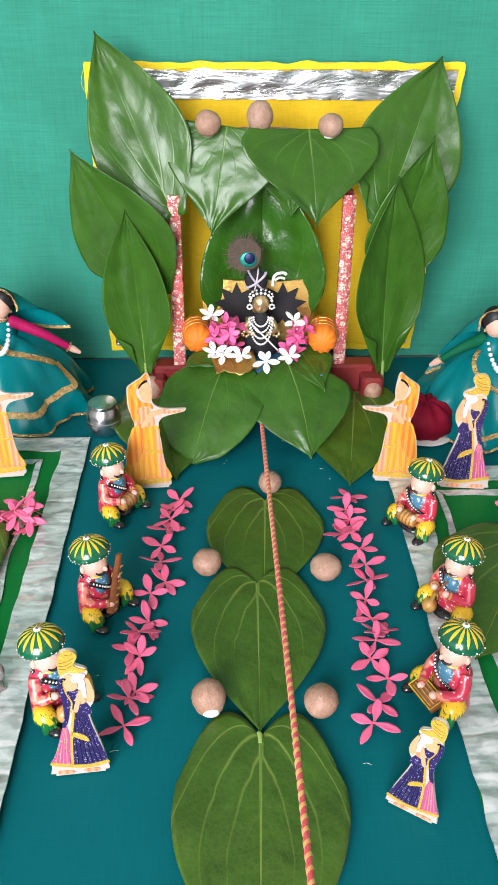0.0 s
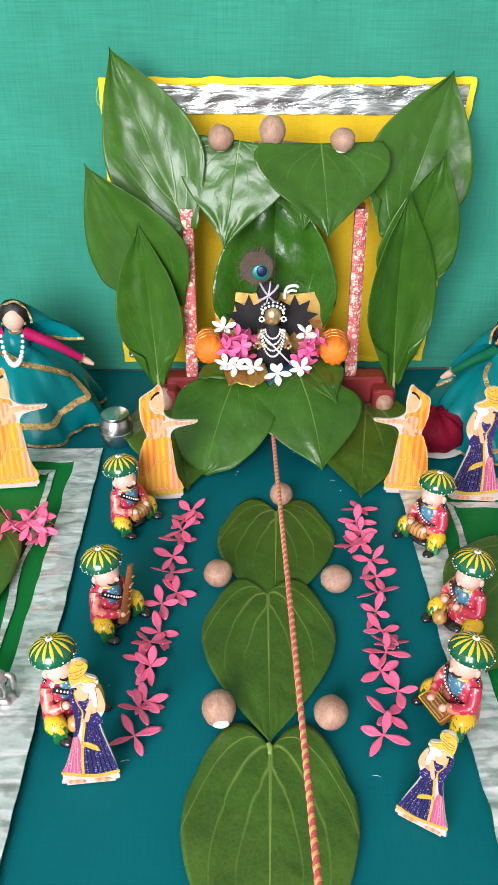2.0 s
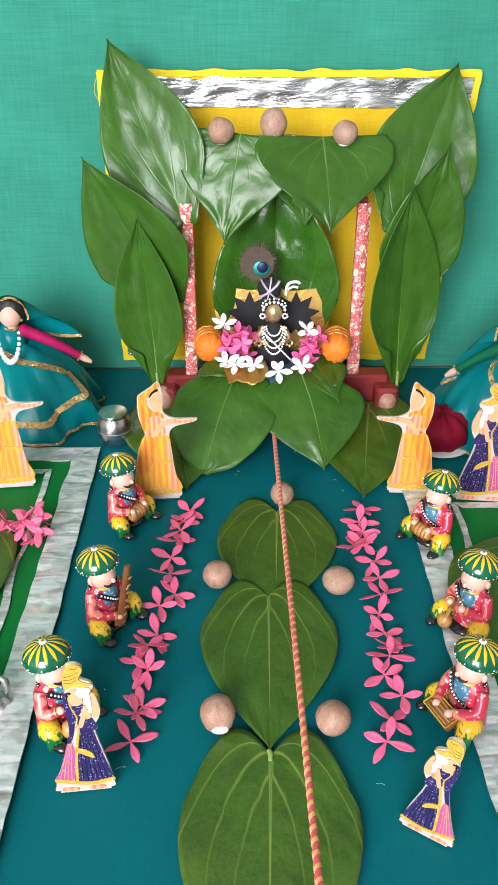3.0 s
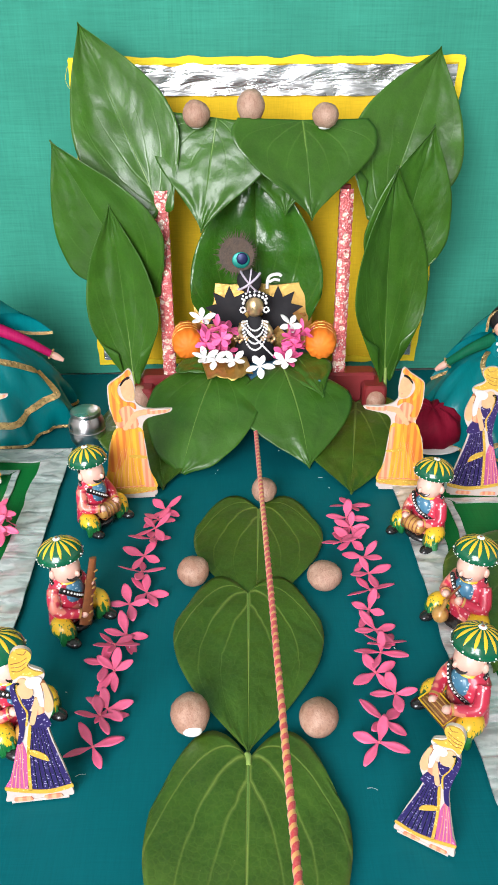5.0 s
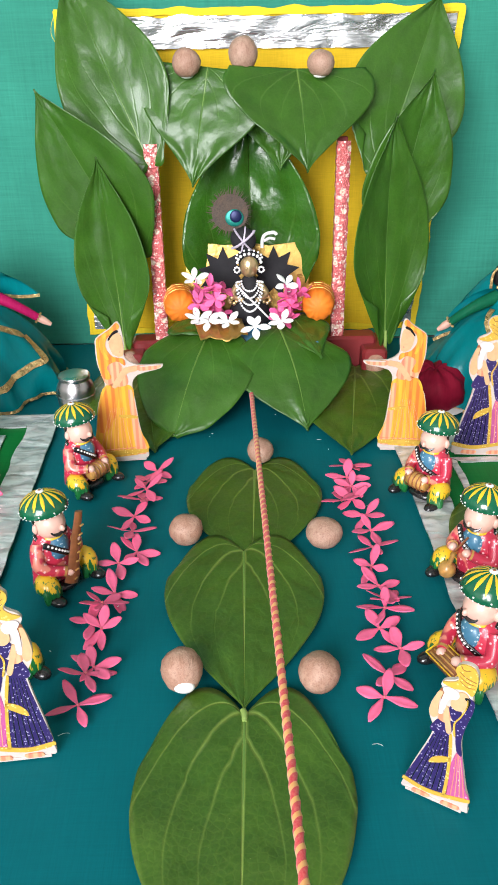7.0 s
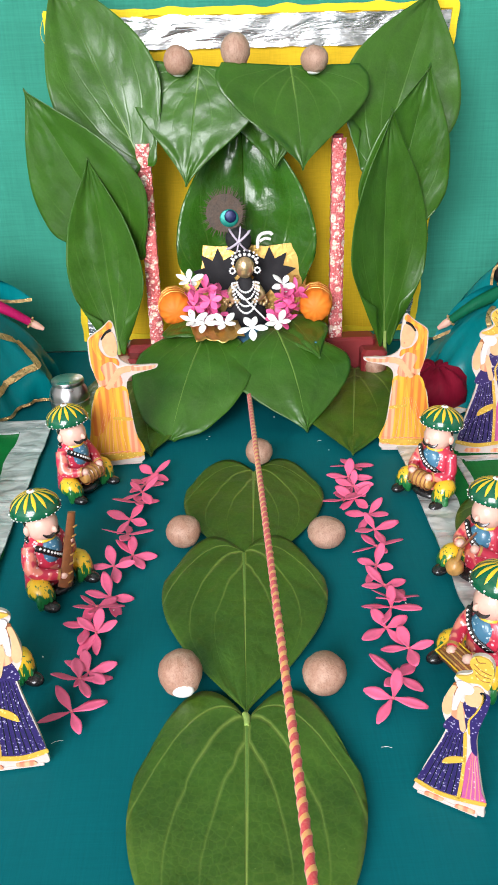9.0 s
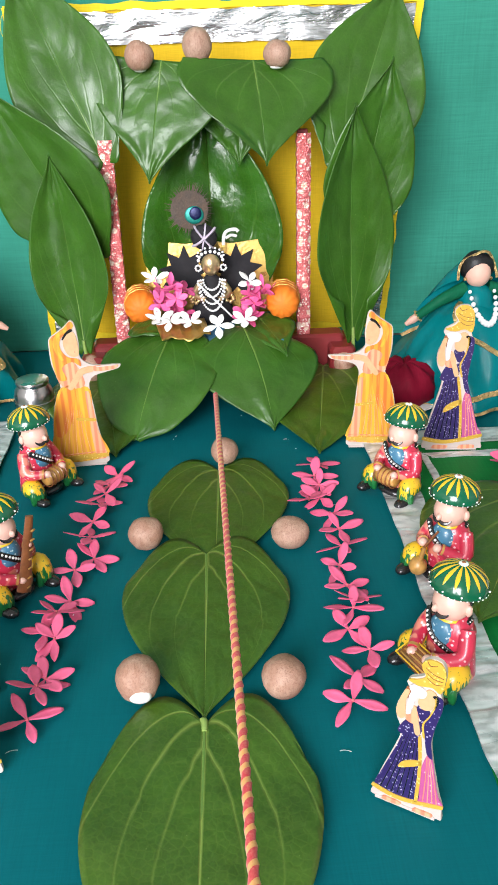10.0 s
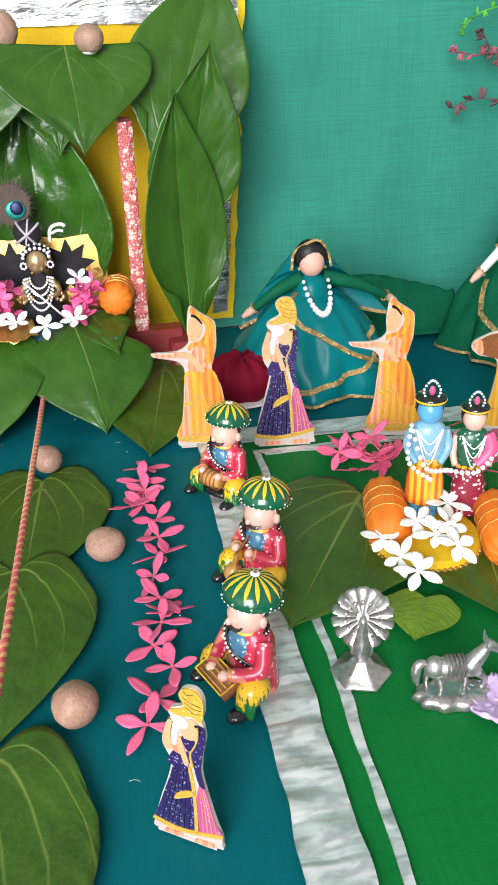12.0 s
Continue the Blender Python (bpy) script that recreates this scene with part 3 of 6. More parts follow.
onmat = "broad dull green betel leaf on the satin mat"
leaf((0.230, 0.522, 0.006), (0.154, 0.396, 0.005), 0.128, UP, 0.02, 0.01, 0.1, mat=LEAF_FLOOR, label=onmat, group="leaves on the mats", seed=20, ripple=0.6)
leaf((0.300, 0.500, 0.006), (0.272, 0.380, 0.005), 0.14, UP, 0.02, 0.01, 0.1, mat=LEAF_FLOOR, label=onmat, group="leaves on the mats", seed=21, ripple=0.6)
leaf((-0.275, 0.575, 0.006), (-0.246, 0.395, 0.005), 0.135, UP, 0.02, 0.01, 0.1, mat=LEAF_FLOOR, label=onmat, group="leaves on the mats", seed=22, ripple=0.6)
leaf((0.233, 0.404, 0.008), (0.217, 0.375, 0.005), 0.042, UP, 0.05, 0.02, 0.14, mat=LEAF_YOUNG, label="small yellow-green young leaf on green satin", seed=23, ripple=0.4)


# ---- nuts ----
def nut(x, y, z, r=0.0128, tall=1.0, putty=0.0, seed=0):
    t = thing("areca_nut", pose(x, y, z, 0, 0, seed * 71), "dry brown areca nut with a streaked husk" + (" on white putty" if putty else ""), "nut", "areca nuts")
    prof = [(0.0, -0.86), (0.45, -0.84), (0.75, -0.62), (0.96, -0.2), (1.0, 0.12), (0.92, 0.45), (0.72, 0.75), (0.4, 0.95), (0.12, 1.02), (0.0, 1.02)]
    g = Geo().lathe([(r * a, (b + 0.86) * r * tall) for a, b in prof], seg=28)
    g.v = [tuple(Vector(p) * (1 + 0.05 * noise.noise(Vector(p) * 90 + Vector((seed, 0, 0))))) for p in g.v]
    g.ob("husk", NUT, t)
    if putty:
        Geo().ball((0, 0, 0.0008), (r * 0.50, r * 0.46, 0.0024), seg=18, rough=0.25).ob("putty", PUTTY, t)
    return t


for i, (x, y, r, tall) in enumerate(((-0.036, 0.499, 0.0116, 0.98), (0.058, 0.492, 0.0126, 0.82), (0.041, 0.357, 0.0116, 0.98), (0.019, 0.604, 0.0106, 1.0))):
    nut(x, y, 0.0005 if i < 3 else 0.0045, r, tall, seed=i)
nut(-0.033, 0.358, 0.0025, 0.0114, 1.1, 1, 5).matrix_world = pose(-0.032, 0.3475, 0.0110, -74, 10, 8)
nut(-0.034, 0.799, 0.2705, 0.0122, 1.0, 1, 6)
nut(0.014, 0.799, 0.2745, 0.0124, 1.2, 1, 7)
nut(0.080, 0.799, 0.2695, 0.0118, 0.95, 1, 8)
nut(-0.098, 0.772, 0.008, 0.0112, 1.15, 0, 9)
nut(0.136, 0.772, 0.004, 0.0112, 1.15, 0, 10)


# ---- flowers ----
def petal_mesh(length, width, petals, curl, mat, seed):
    """One flower: its petals and heart, as an Empty with parts."""
    rnd = random.Random(seed)
    t = thing("flower", pose(0, 0, 0), "", "flower")
    off = rnd.random() * 6.28
    for k in range(petals):
        a = off + 2 * math.pi * k / petals + rnd.uniform(-0.22, 0.22)
        l, w, lift = length * rnd.uniform(0.8, 1.12), width * rnd.uniform(0.8, 1.15), curl * rnd.uniform(0.2, 1.6)
        rows = []
        for i in range(9):
            u = i / 8
            hw = w / 2 * (math.sin(math.pi * (0.10 + 0.86 * u ** 1.25)) ** 0.75) * (0.35 + 0.65 * min(1, u * 2.2))
            rows.append([(u * l, q * hw, 0.0012 + lift * l * u * u + 0.16 * abs(q) * hw - 0.25 * l * lift * u ** 4 + 0.0002 * q) for q in (-1, -0.5, 0, 0.5, 1)])
        g = Geo().grid(rows)
        r = Matrix.Rotation(a, 3, "Z") @ Matrix.Rotation(rnd.uniform(-0.25, 0.25), 3, "X")
        g.v = [tuple(r @ Vector(p)) for p in g.v]
        p = g.ob("petal", mat, t)
        s = p.modifiers.new("thickness", "SOLIDIFY")
        s.thickness = 0.0004
    Geo().ball((0, 0, 0.0014), (0.0009, 0.0009, 0.0014), seg=8, rings=5).ob("heart", PINK_HEART if mat is not WHITE_PETAL else WHITE_PETAL, t)
    return t


pinks = [petal_mesh(0.0166, 0.0068, p, c, PINK, s) for s, (p, c) in enumerate(((4, 0.12), (4, 0.25), (5, 0.2), (4, 0.05), (4, 0.35)))]
hots = [petal_mesh(0.0150, 0.0072, 5, c, PINK_HOT, s + 40) for s, c in enumerate((0.2, 0.45, 0.7))]
whites = [petal_mesh(0.0135, 0.0066, 5, c, WHITE_PETAL, s + 20) for s, c in enumerate((0.12, 0.3, 0.02))]
used = set()


def flower(kind, x, y, z, tilt, label, group, size=1.0, rnd=random.Random(4)):
    pool = dict(pink=pinks, hot=hots, white=whites)[kind]
    ob = rnd.choice(pool)
    m = pose(x, y, z, rnd.uniform(-tilt, tilt), rnd.uniform(-tilt, tilt), rnd.uniform(0, 360)) @ Matrix.Scale(size, 4)
    if ob.name in used:
        ob = copy_thing(ob, m)
    else:
        used.add(ob.name)
    ob.matrix_basis = m
    return tagged(ob, label, "flower", group)


AISLE_W = [(-0.062, 0.594), (-0.070, 0.548), (-0.067, 0.579), (-0.068, 0.563), (-0.074, 0.530), (-0.074, 0.506), (-0.069, 0.485), (-0.079, 0.470), (-0.079, 0.441), (-0.085, 0.428), (-0.089, 0.413), (-0.082, 0.405), (-0.083, 0.375), (-0.087, 0.367), (-0.088, 0.346)]
AISLE_E = [(0.089, 0.595), (0.086, 0.560), (0.087, 0.441), (0.084, 0.574), (0.085, 0.546), (0.076, 0.540), (0.091, 0.523), (0.091, 0.500), (0.090, 0.483), (0.086, 0.459), (0.090, 0.427), (0.087, 0.416), (0.081, 0.401), (0.090, 0.380), (0.080, 0.361), (0.074, 0.343)]
for line, grp in ((AISLE_W, "flowers along the aisle, west row"), (AISLE_E, "flowers along the aisle, east row")):
    for i, (x, y) in enumerate(line):
        flower("pink", x, y, 0.0016 + 0.0024 * (i % 2), 21, "fresh pink four-petalled flower laid in a row on the cloth", grp)
# ---- the swing ----
def swing():
    t = thing("swing", pose(0.017, 0.795, 0), "small temple swing with red lacquered base and sequinned posts", "swing")
    for x in (-0.085, 0.084):
        post = Geo().box((x, 0.006, 0.113), (0.009, 0.006, 0.214)).ob("post", RED_WOOD, t, "red post wrapped in pink sequin trim", smooth=False)
        rows = []
        for k in range(67):
            z = 0.012 + 0.206 * k / 66
            w = 0.0064 + 0.0004 * math.sin(k * 1.9)
            rows.append([(x + w * a, y, z) for a, y in ((-1, 0.0), (-0.95, -0.0058), (-0.4, -0.0072), (0.4, -0.0072), (0.95, -0.0058), (1, 0.0))])
        Geo().grid(rows).ob("sequin_trim", SEQUIN, post)
    Geo().box((0.004, 0.0, 0.020), (0.235, 0.022, 0.036)).ob("base_rail", RED_WOOD, t, smooth=False)
    for x in (-0.112, 0.118):
        Geo().box((x, -0.004, 0.016), (0.024, 0.05, 0.03)).ob("foot", RED_WOOD, t, smooth=False)
    arch = [(-0.084 * math.cos(math.pi * i / 24), 0.238 + 0.036 * math.sin(math.pi * i / 24) ** 0.6) for i in range(25)]
    Geo().plate([(-0.086, 0.234)] + [(0.086, 0.234)] + list(reversed(arch)), 0.018, 0.026).ob("arch_board", RED_WOOD, t, smooth=False)
    return t


swing()
PATTERN = dotted("red_print_cloth", (0.33, 0.03, 0.03), (0.75, 0.45, 0.2), 260, 0.32, 0.6)
BLUE_EDGE = plain("blue_cloth_edge", (0.05, 0.2, 0.36), 0.6)


def swing_seat():
    t = thing("bench_seat", pose(0.017, 0.768, 0.0), "low bench seat wrapped in red printed cloth", "bench")
    Geo().box((0, 0, 0.035), (0.128, 0.085, 0.036)).ob("board", PATTERN, t, smooth=False)
    Geo().box((0, 0.003, 0.0525), (0.120, 0.080, 0.004)).ob("cushion", BLUE_EDGE, t)
    Geo().box((0, 0.024, 0.009), (0.085, 0.028, 0.018)).ob("foot", RED_WOOD, t, smooth=False)
    return t


swing_seat()


def rope_material():
    n = Nodes("pull_cord")
    u, q, _ = n.uv()
    s = n.math("FRACT", n.math("ADD", n.math("MULTIPLY", u, 1.0), q))
    stripe = n.math("GREATER_THAN", s, 0.6)
    c = n.coords()
    col = n.mix(stripe, (0.62, 0.03, 0.045), (0.76, 0.36, 0.10))
    col = n.mix(n.span(n.noise(c, 900, 3), 0.35, 0.7, 0, 0.15), col, (0.9, 0.6, 0.45))
    n.set(color=col, rough=0.7, sheen=0.2, normal=n.bump(n.noise(c, 1500, 2), 0.3, 0.0004))
    return n.mat


def pull_cord():
    t = thing("pull_cord", pose(0, 0, 0), "twisted red and yellow cotton cord tied to the swing seat", "cord")
    pts = curve_points([(0.0145, 0.7245, 0.024), (0.0150, 0.60, 0.035), (0.0158, 0.46, 0.049), (0.0165, 0.32, 0.063), (0.0172, 0.18, 0.077), (0.018, 0.02, 0.092), (0.016, -0.2, 0.09), (0.010, -0.45, 0.0)], 420)
    rows, uvs, run = [], [], 0.0
    for i, p in enumerate(pts):
        run += (p - pts[i - 1]).length if i else 0
        row, uv = [], []
        for j in range(13):
            a = 2 * math.pi * j / 12
            r = 0.00185 * (1 + 0.16 * math.cos(2 * (a - 2 * math.pi * run / 0.014)))
            row.append(p + Vector((1, 0, 0)) * r * math.cos(a) + Vector((0, 0.2, 0.98)) * r * math.sin(a))
            uv.append((run / 0.0072, -j / 12 * 1.0))
        rows.append(row)
        uvs.append(uv)
    Geo().grid(rows, uv=uvs).ob("twist", rope_material(), t)
    knot = Geo()
    for k, (dx, dz, r) in enumerate(((0, 0, 0.0034), (0.0032, 0.0012, 0.0026), (-0.0030, 0.0010, 0.0026), (0.0006, -0.0026, 0.0024))):
        knot.ball((0.0145 + dx, 0.7235, 0.0245 + dz), (r, r * 0.9, r * 0.85), seg=12, rings=8, rough=0.12)
    knot.ob("knot", plain("red_thread", (0.50, 0.035, 0.03), 0.7, vary=0.25, scale=700, bump=0.5), t, "red thread knot")


pull_cord()


# ---- figurine paints ----
SKIN = plain("painted_skin", (0.78, 0.47, 0.38), 0.35, vary=0.06, coat=0.3)
TURBAN = plain("turban_green", (0.004, 0.10, 0.045), 0.22, coat=0.5, vary=0.1)
PAINT_YELLOW = plain("paint_yellow", (0.78, 0.48, 0.02), 0.3, coat=0.4)
PAINT_WHITE = plain("paint_white", (0.82, 0.8, 0.78), 0.35, coat=0.3, vary=0.04)
PAINT_BLACK = plain("paint_black", (0.012, 0.011, 0.012), 0.25, coat=0.4)
PAINT_GREEN = plain("paint_green", (0.01, 0.14, 0.03), 0.3, coat=0.4)
COAT_RED = dotted("coat_red", (0.56, 0.030, 0.070), (0.86, 0.55, 0.56), 330, 0.30, 0.3, second=(0.72, 0.22, 0.16))


def trouser_paint():
    """Yellow paint with green brush strokes towards the boots."""
    n = Nodes("trouser_paint")
    c = n.coords()
    stroke = n.noise(n.coords(scale=(520, 520, 110)), 1.0, 2)
    low = n.span(n.xyz(c)[2], 0.004, 0.017, 0.42, -0.03)
    col = n.mix(n.span(n.noise(c, 160, 3), 0.3, 0.7, 0, 0.5), (0.80, 0.50, 0.02), (0.72, 0.36, 0.02))
    col = n.mix(n.span(n.math("ADD", stroke, low), 0.62, 0.67), col, (0.006, 0.13, 0.03))
    n.set(color=col, rough=0.3, coat=0.4)
    return n.mat


TROUSER = trouser_paint()
BIB_BLUE = dotted("bib_blue", (0.06, 0.20, 0.32), (0.5, 0.62, 0.68), 420, 0.3, 0.35)
BROWN = plain("instrument_brown", (0.25, 0.085, 0.03), 0.35, coat=0.3, vary=0.25)
OCHRE = plain("instrument_ochre", (0.50, 0.26, 0.07), 0.35, coat=0.3, vary=0.25)


def musician(x, y, turn, tool, label):
    """A seated clay figurine, front towards -y: one mesh with painted fields."""
    g = Geo()
    # coat and bib
    g.lathe([(0.0, 0.0), (0.0120, 0.0), (0.0146, 0.004), (0.0140, 0.012), (0.0130, 0.022), (0.0128, 0.030), (0.0098, 0.0365), (0.0050, 0.040), (0.0, 0.041)], 0, Matrix.Diagonal((1.05, 0.82, 1, 1)), 26)
    g.ball((0, -0.0060, 0.0290), (0.0086, 0.0066, 0.0094), 1, seg=18)
    g.tube([(0.0062 * math.cos(a), -0.0020 + 0.0062 * math.sin(a), 0.0372) for a in (2 * math.pi * k / 16 for k in range(17))], 0.0014, 4, 6)
    # black sash with white dots from one shoulder to the hip
    for k in range(23):
        s = k / 22
        p = Vector((-0.0105 + 0.019 * s, -0.0072 - 0.0052 * math.sin(math.pi * s), 0.0355 - 0.0145 * s))
        g.ball(p, (0.0021, 0.0014, 0.0022), 5, seg=8, rings=5)
        if k % 2:
            g.ball(p + Vector((0, -0.0011, 0.0007)), 0.0009, 6, seg=6, rings=4)
    for k in range(12):
        a = math.pi * (0.05 + 0.9 * k / 11)
        g.ball((0.0088 * math.cos(a), 0.0006 + 0.0062 * math.sin(a), 0.0362 + 0.001 * math.sin(a)), (0.0019, 0.0017, 0.0014), 5, seg=8, rings=5)
        g.ball((0.0098 * math.cos(a), 0.0010 + 0.0070 * math.sin(a), 0.0371), 0.00055, 6, seg=6, rings=4)
    # head, nose, ears, hair, moustache
    g.ball((0, -0.0018, 0.0455), (0.0098, 0.0104, 0.0104), 2, seg=20, rings=12)
    g.ball((0, -0.0124, 0.0452), (0.0016, 0.0024, 0.0022), 2, seg=10, rings=6)
    for s in (-1, 1):
        g.ball((s * 0.0099, 0.0004, 0.0448), (0.0018, 0.0022, 0.0034), 2, seg=10, rings=6)
        g.tube(curve_points([(0, -0.0122, 0.0424), (s * 0.0026, -0.0118, 0.0414), (s * 0.0052, -0.0104, 0.0422), (s * 0.0064, -0.0092, 0.0438)], 8), [0.0008, 0.0011, 0.0012, 0.0012, 0.0011, 0.0009, 0.0007, 0.0006, 0.0003], 5, 6)
    g.ball((0, 0.0018, 0.0475), (0.0090, 0.0078, 0.0076), 5, seg=16)
    # turban, tilted back, with painted rays and a dotted rim
    tilt = Matrix.Rotation(radians(-9), 3, "X")
    mid = Vector((0, 0.0012, 0.0548))
    shape = lambda a, e, k: mid + tilt @ Vector((0.0153 * k * math.cos(e) * math.cos(a), 0.0153 * k * math.cos(e) * math.sin(a), 0.0118 * k * math.sin(e) if e > 0 else 0.0050 * k * math.sin(e)))
    g.ball(mid, (0.0153, 0.0153, 0.0118), 3, tilt, 28, 14, bottom=0.34)
    for k in range(14):
        a0 = 2 * math.pi * k / 14
        rows = []
        for i in range(8):
            s = i / 7
            e = radians(80 - 60 * s)
            w = radians(9.5) * math.sin(math.pi * (0.10 + 0.88 * s)) * (0.35 + 0.5 * s) / max(0.3, math.cos(e)) * 0.72
            rows.append([shape(a0 + w * q, e, 1.012 if abs(q) < 1 else 1.002) for q in (-1, -0.5, 0.5, 1)])
        g.grid(rows, 4)
    g.ball(shape(0, radians(90), 1.0), (0.0026, 0.0026, 0.0010), 6, seg=12, rings=6)
    g.ball(shape(0, radians(90), 1.05), (0.0012, 0.0012, 0.0008), 7, seg=10, rings=5)
    for k in range(30):
        a = 2 * math.pi * k / 30
        g.ball(shape(a, radians(-10), 0.99), 0.00046, 6, seg=6, rings=4)
        if k % 3 == 0:
            g.ball(shape(a, radians(6), 1.01), 0.0006, 6, seg=6, rings=4)
    # knees, boots
    for s in (-1, 1):
        up = 0.0022 if s > 0 else 0.0
        g.tube(curve_points([(s * 0.008, -0.002, 0.006), (s * 0.0155, -0.0085, 0.0105 + up), (s * 0.0168, -0.0130, 0.0100 + up), (s * 0.0165, -0.0155, 0.005)], 9), [0.006, 0.0066, 0.007, 0.0073, 0.0074, 0.0073, 0.0070, 0.0064, 0.0058, 0.005], 10, 12)
        for k in range(7):
            a = radians(-80 + 27 * k)
            g.ball((s * 0.0168 + 0.0056 * math.sin(a), -0.0190 + 0.0034 * abs(math.sin(a)), 0.0062), (0.0015, 0.0022, 0.0056), 8, seg=8, rings=5)
        g.ball((s * 0.0175, -0.0195, 0.0032), (0.0046, 0.0072, 0.0034), 5, seg=12)
    g.ball((0, -0.010, 0.004), (0.012, 0.008, 0.0042), 5, seg=14)
    # arms and hands
    reach = {"drum": ((-0.0085, -0.0165, 0.021), (0.0085, -0.0165, 0.021)), "fiddle": ((-0.004, -0.0165, 0.0165), (0.008, -0.0150, 0.034)),
             "pot": ((-0.010, -0.0130, 0.024), (0.0045, -0.0150, 0.026)), "keys": ((-0.0075, -0.0185, 0.0165), (0.0085, -0.0200, 0.0215))}[tool]
    for s, h in zip((-1, 1), reach):
        h = Vector(h)
        el = Vector((s * 0.0155, -0.006, 0.0215))
        g.tube(curve_points([(s * 0.0105, 0.0, 0.034), el, h], 10), [0.0044, 0.0046, 0.0046, 0.0045, 0.0044, 0.0042, 0.0040, 0.0038, 0.0036, 0.0034, 0.0032], 0, 10)
        g.tube([h.lerp(el, 0.12), h.lerp(el, 0.02)], 0.0036, 9, 10)
        g.ball(h + (h - el).normalized() * 0.0018, (0.0028, 0.0031, 0.0026), 2, seg=10, rings=7)
    if tool == "drum":
        rx = Matrix.Rotation(radians(90), 4, "Y")
        g.lathe([(0.0, -0.009), (0.0040, -0.009), (0.0046, -0.0085), (0.0058, -0.003), (0.0058, 0.003), (0.0046, 0.0085), (0.0040, 0.009), (0.0, 0.009)], 9, Matrix.Translation((0, -0.0165, 0.0165)) @ rx, 18)
        for k in range(-2, 3):
            g.tube([(k * 0.0036, -0.0165 + 0.0061 * math.cos(a), 0.0165 + 0.0061 * math.sin(a)) for a in (2 * math.pi * j / 14 for j in range(15))], 0.0005, 7, 5)
    elif tool == "fiddle":
        g.tube([(-0.003, -0.0175, 0.008), (0.000, -0.0175, 0.014), (0.002, -0.0172, 0.022), (0.006, -0.0165, 0.034), (0.012, -0.0160, 0.052)], [0.0058, 0.0060, 0.0046, 0.0040, 0.0032], 7, 6, 0.6)
        for k in range(7):
            s = k / 6
            g.box((-0.001 + 0.010 * s, -0.0205, 0.011 + 0.034 * s), (0.0030, 0.0010, 0.0009), 9)
    elif tool == "pot":
        g.lathe([(0.0, 0.0), (0.0042, 0.001), (0.0058, 0.0045), (0.0046, 0.0085), (0.0016, 0.0105), (0.0012, 0.020), (0.0, 0.020)], 9, Matrix.Translation((-0.009, -0.0190, 0.005)) @ Matrix.Rotation(radians(14), 4, "Y"), 16)
        g.tube([(-0.006, -0.019, 0.022), (0.001, -0.0135, 0.036)], [0.0009, 0.0007], 7, 6)
    else:
        tr = Matrix.Rotation(radians(22), 3, "X")
        g.box((0, -0.0195, 0.0135), (0.0235, 0.0115, 0.0062), 7, tr)
        for k in range(4):
            g.box(Vector((0, -0.0195, 0.0135)) + tr @ Vector((0, -0.0040 + 0.0026 * k, 0.0033)), (0.020, 0.0008, 0.0008), 9, tr)
        g.tube([Vector((0.0118 * a, -0.0195, 0.0135)) + tr @ Vector((0, 0.0058 * b, 0.0036)) for a, b in ((-1, -1), (1, -1), (1, 1), (-1, 1), (-1, -1))], 0.0005, 4, 5)
    o = g.ob("musician_figurine", [COAT_RED, BIB_BLUE, SKIN, TURBAN, PAINT_YELLOW, PAINT_BLACK, PAINT_WHITE, BROWN, PAINT_GREEN, OCHRE, TROUSER])
    o.matrix_world = pose(x, y, 0.0003, 0, 0, turn)
    return tagged(o, label, "figurine", "seated musician figurines")


seat = "clay musician in green striped turban, "
musician(-0.119, 0.584, 55, "drum", seat + "holding an ochre drum")
musician(-0.119, 0.459, 55, "fiddle", seat + "holding an upright brown fiddle")
musician(-0.138, 0.368, 55, "pot", seat + "behind a flat lady cutout")
musician(0.145, 0.556, -53, "drum", seat + "with a barrel drum")
musician(0.151, 0.452, -53, "pot", seat + "with a one-stringed gourd")
musician(0.129, 0.366, -66, "keys", seat + "with a brown keyboard box")


# ---- flat cutouts ----
BOARD = plain("board_edge", (0.55, 0.46, 0.40), 0.6)
PRINT_WHITE = plain("print_white", (0.56, 0.48, 0.44), 0.4, vary=0.05, coat=0.2)
PRINT_SKIN = plain("print_skin", (0.62, 0.38, 0.20), 0.4, vary=0.1, coat=0.2)
PRINT_GOLD = dotted("print_gold", (0.62, 0.38, 0.05), (0.8, 0.6, 0.18), 500, 0.3, 0.4)
PRINT_NAVY = dotted("print_navy", (0.028, 0.014, 0.105), (0.45, 0.42, 0.60), 620, 0.27, 0.4)
PRINT_WRAP = plain("print_wrap", (0.62, 0.58, 0.58), 0.4, vary=0.05, coat=0.2)
PRINT_PINK = dotted("print_pink", (0.50, 0.09, 0.27), (0.75, 0.45, 0.55), 450, 0.25, 0.4)


def pleated(name, a, b, c, scale):
    n = Nodes(name)
    k = n.coords(scale=(1, 1, 0.12))
    w = n.wave(k, scale, 1.6)
    col = n.mix(n.span(w, 0.25, 0.8), a, b)
    col = n.mix(n.span(n.noise(n.coords(scale=(300, 300, 40)), 1.0, 3), 0.55, 0.75, 0, 0.6), col, c)
    n.set(color=col, rough=0.4, coat=0.2)
    return n.mat


PRINT_ORANGE = pleated("print_orange", (0.74, 0.31, 0.035), (0.64, 0.17, 0.03), (0.80, 0.45, 0.06), 55)
PRINT_CORAL = pleated("print_coral", (0.72, 0.24, 0.13), (0.78, 0.40, 0.22), (0.66, 0.16, 0.12), 70)
PRINT_YELLOW = pleated("print_yellow", (0.74, 0.40, 0.035), (0.64, 0.28, 0.03), (0.78, 0.50, 0.09), 60)


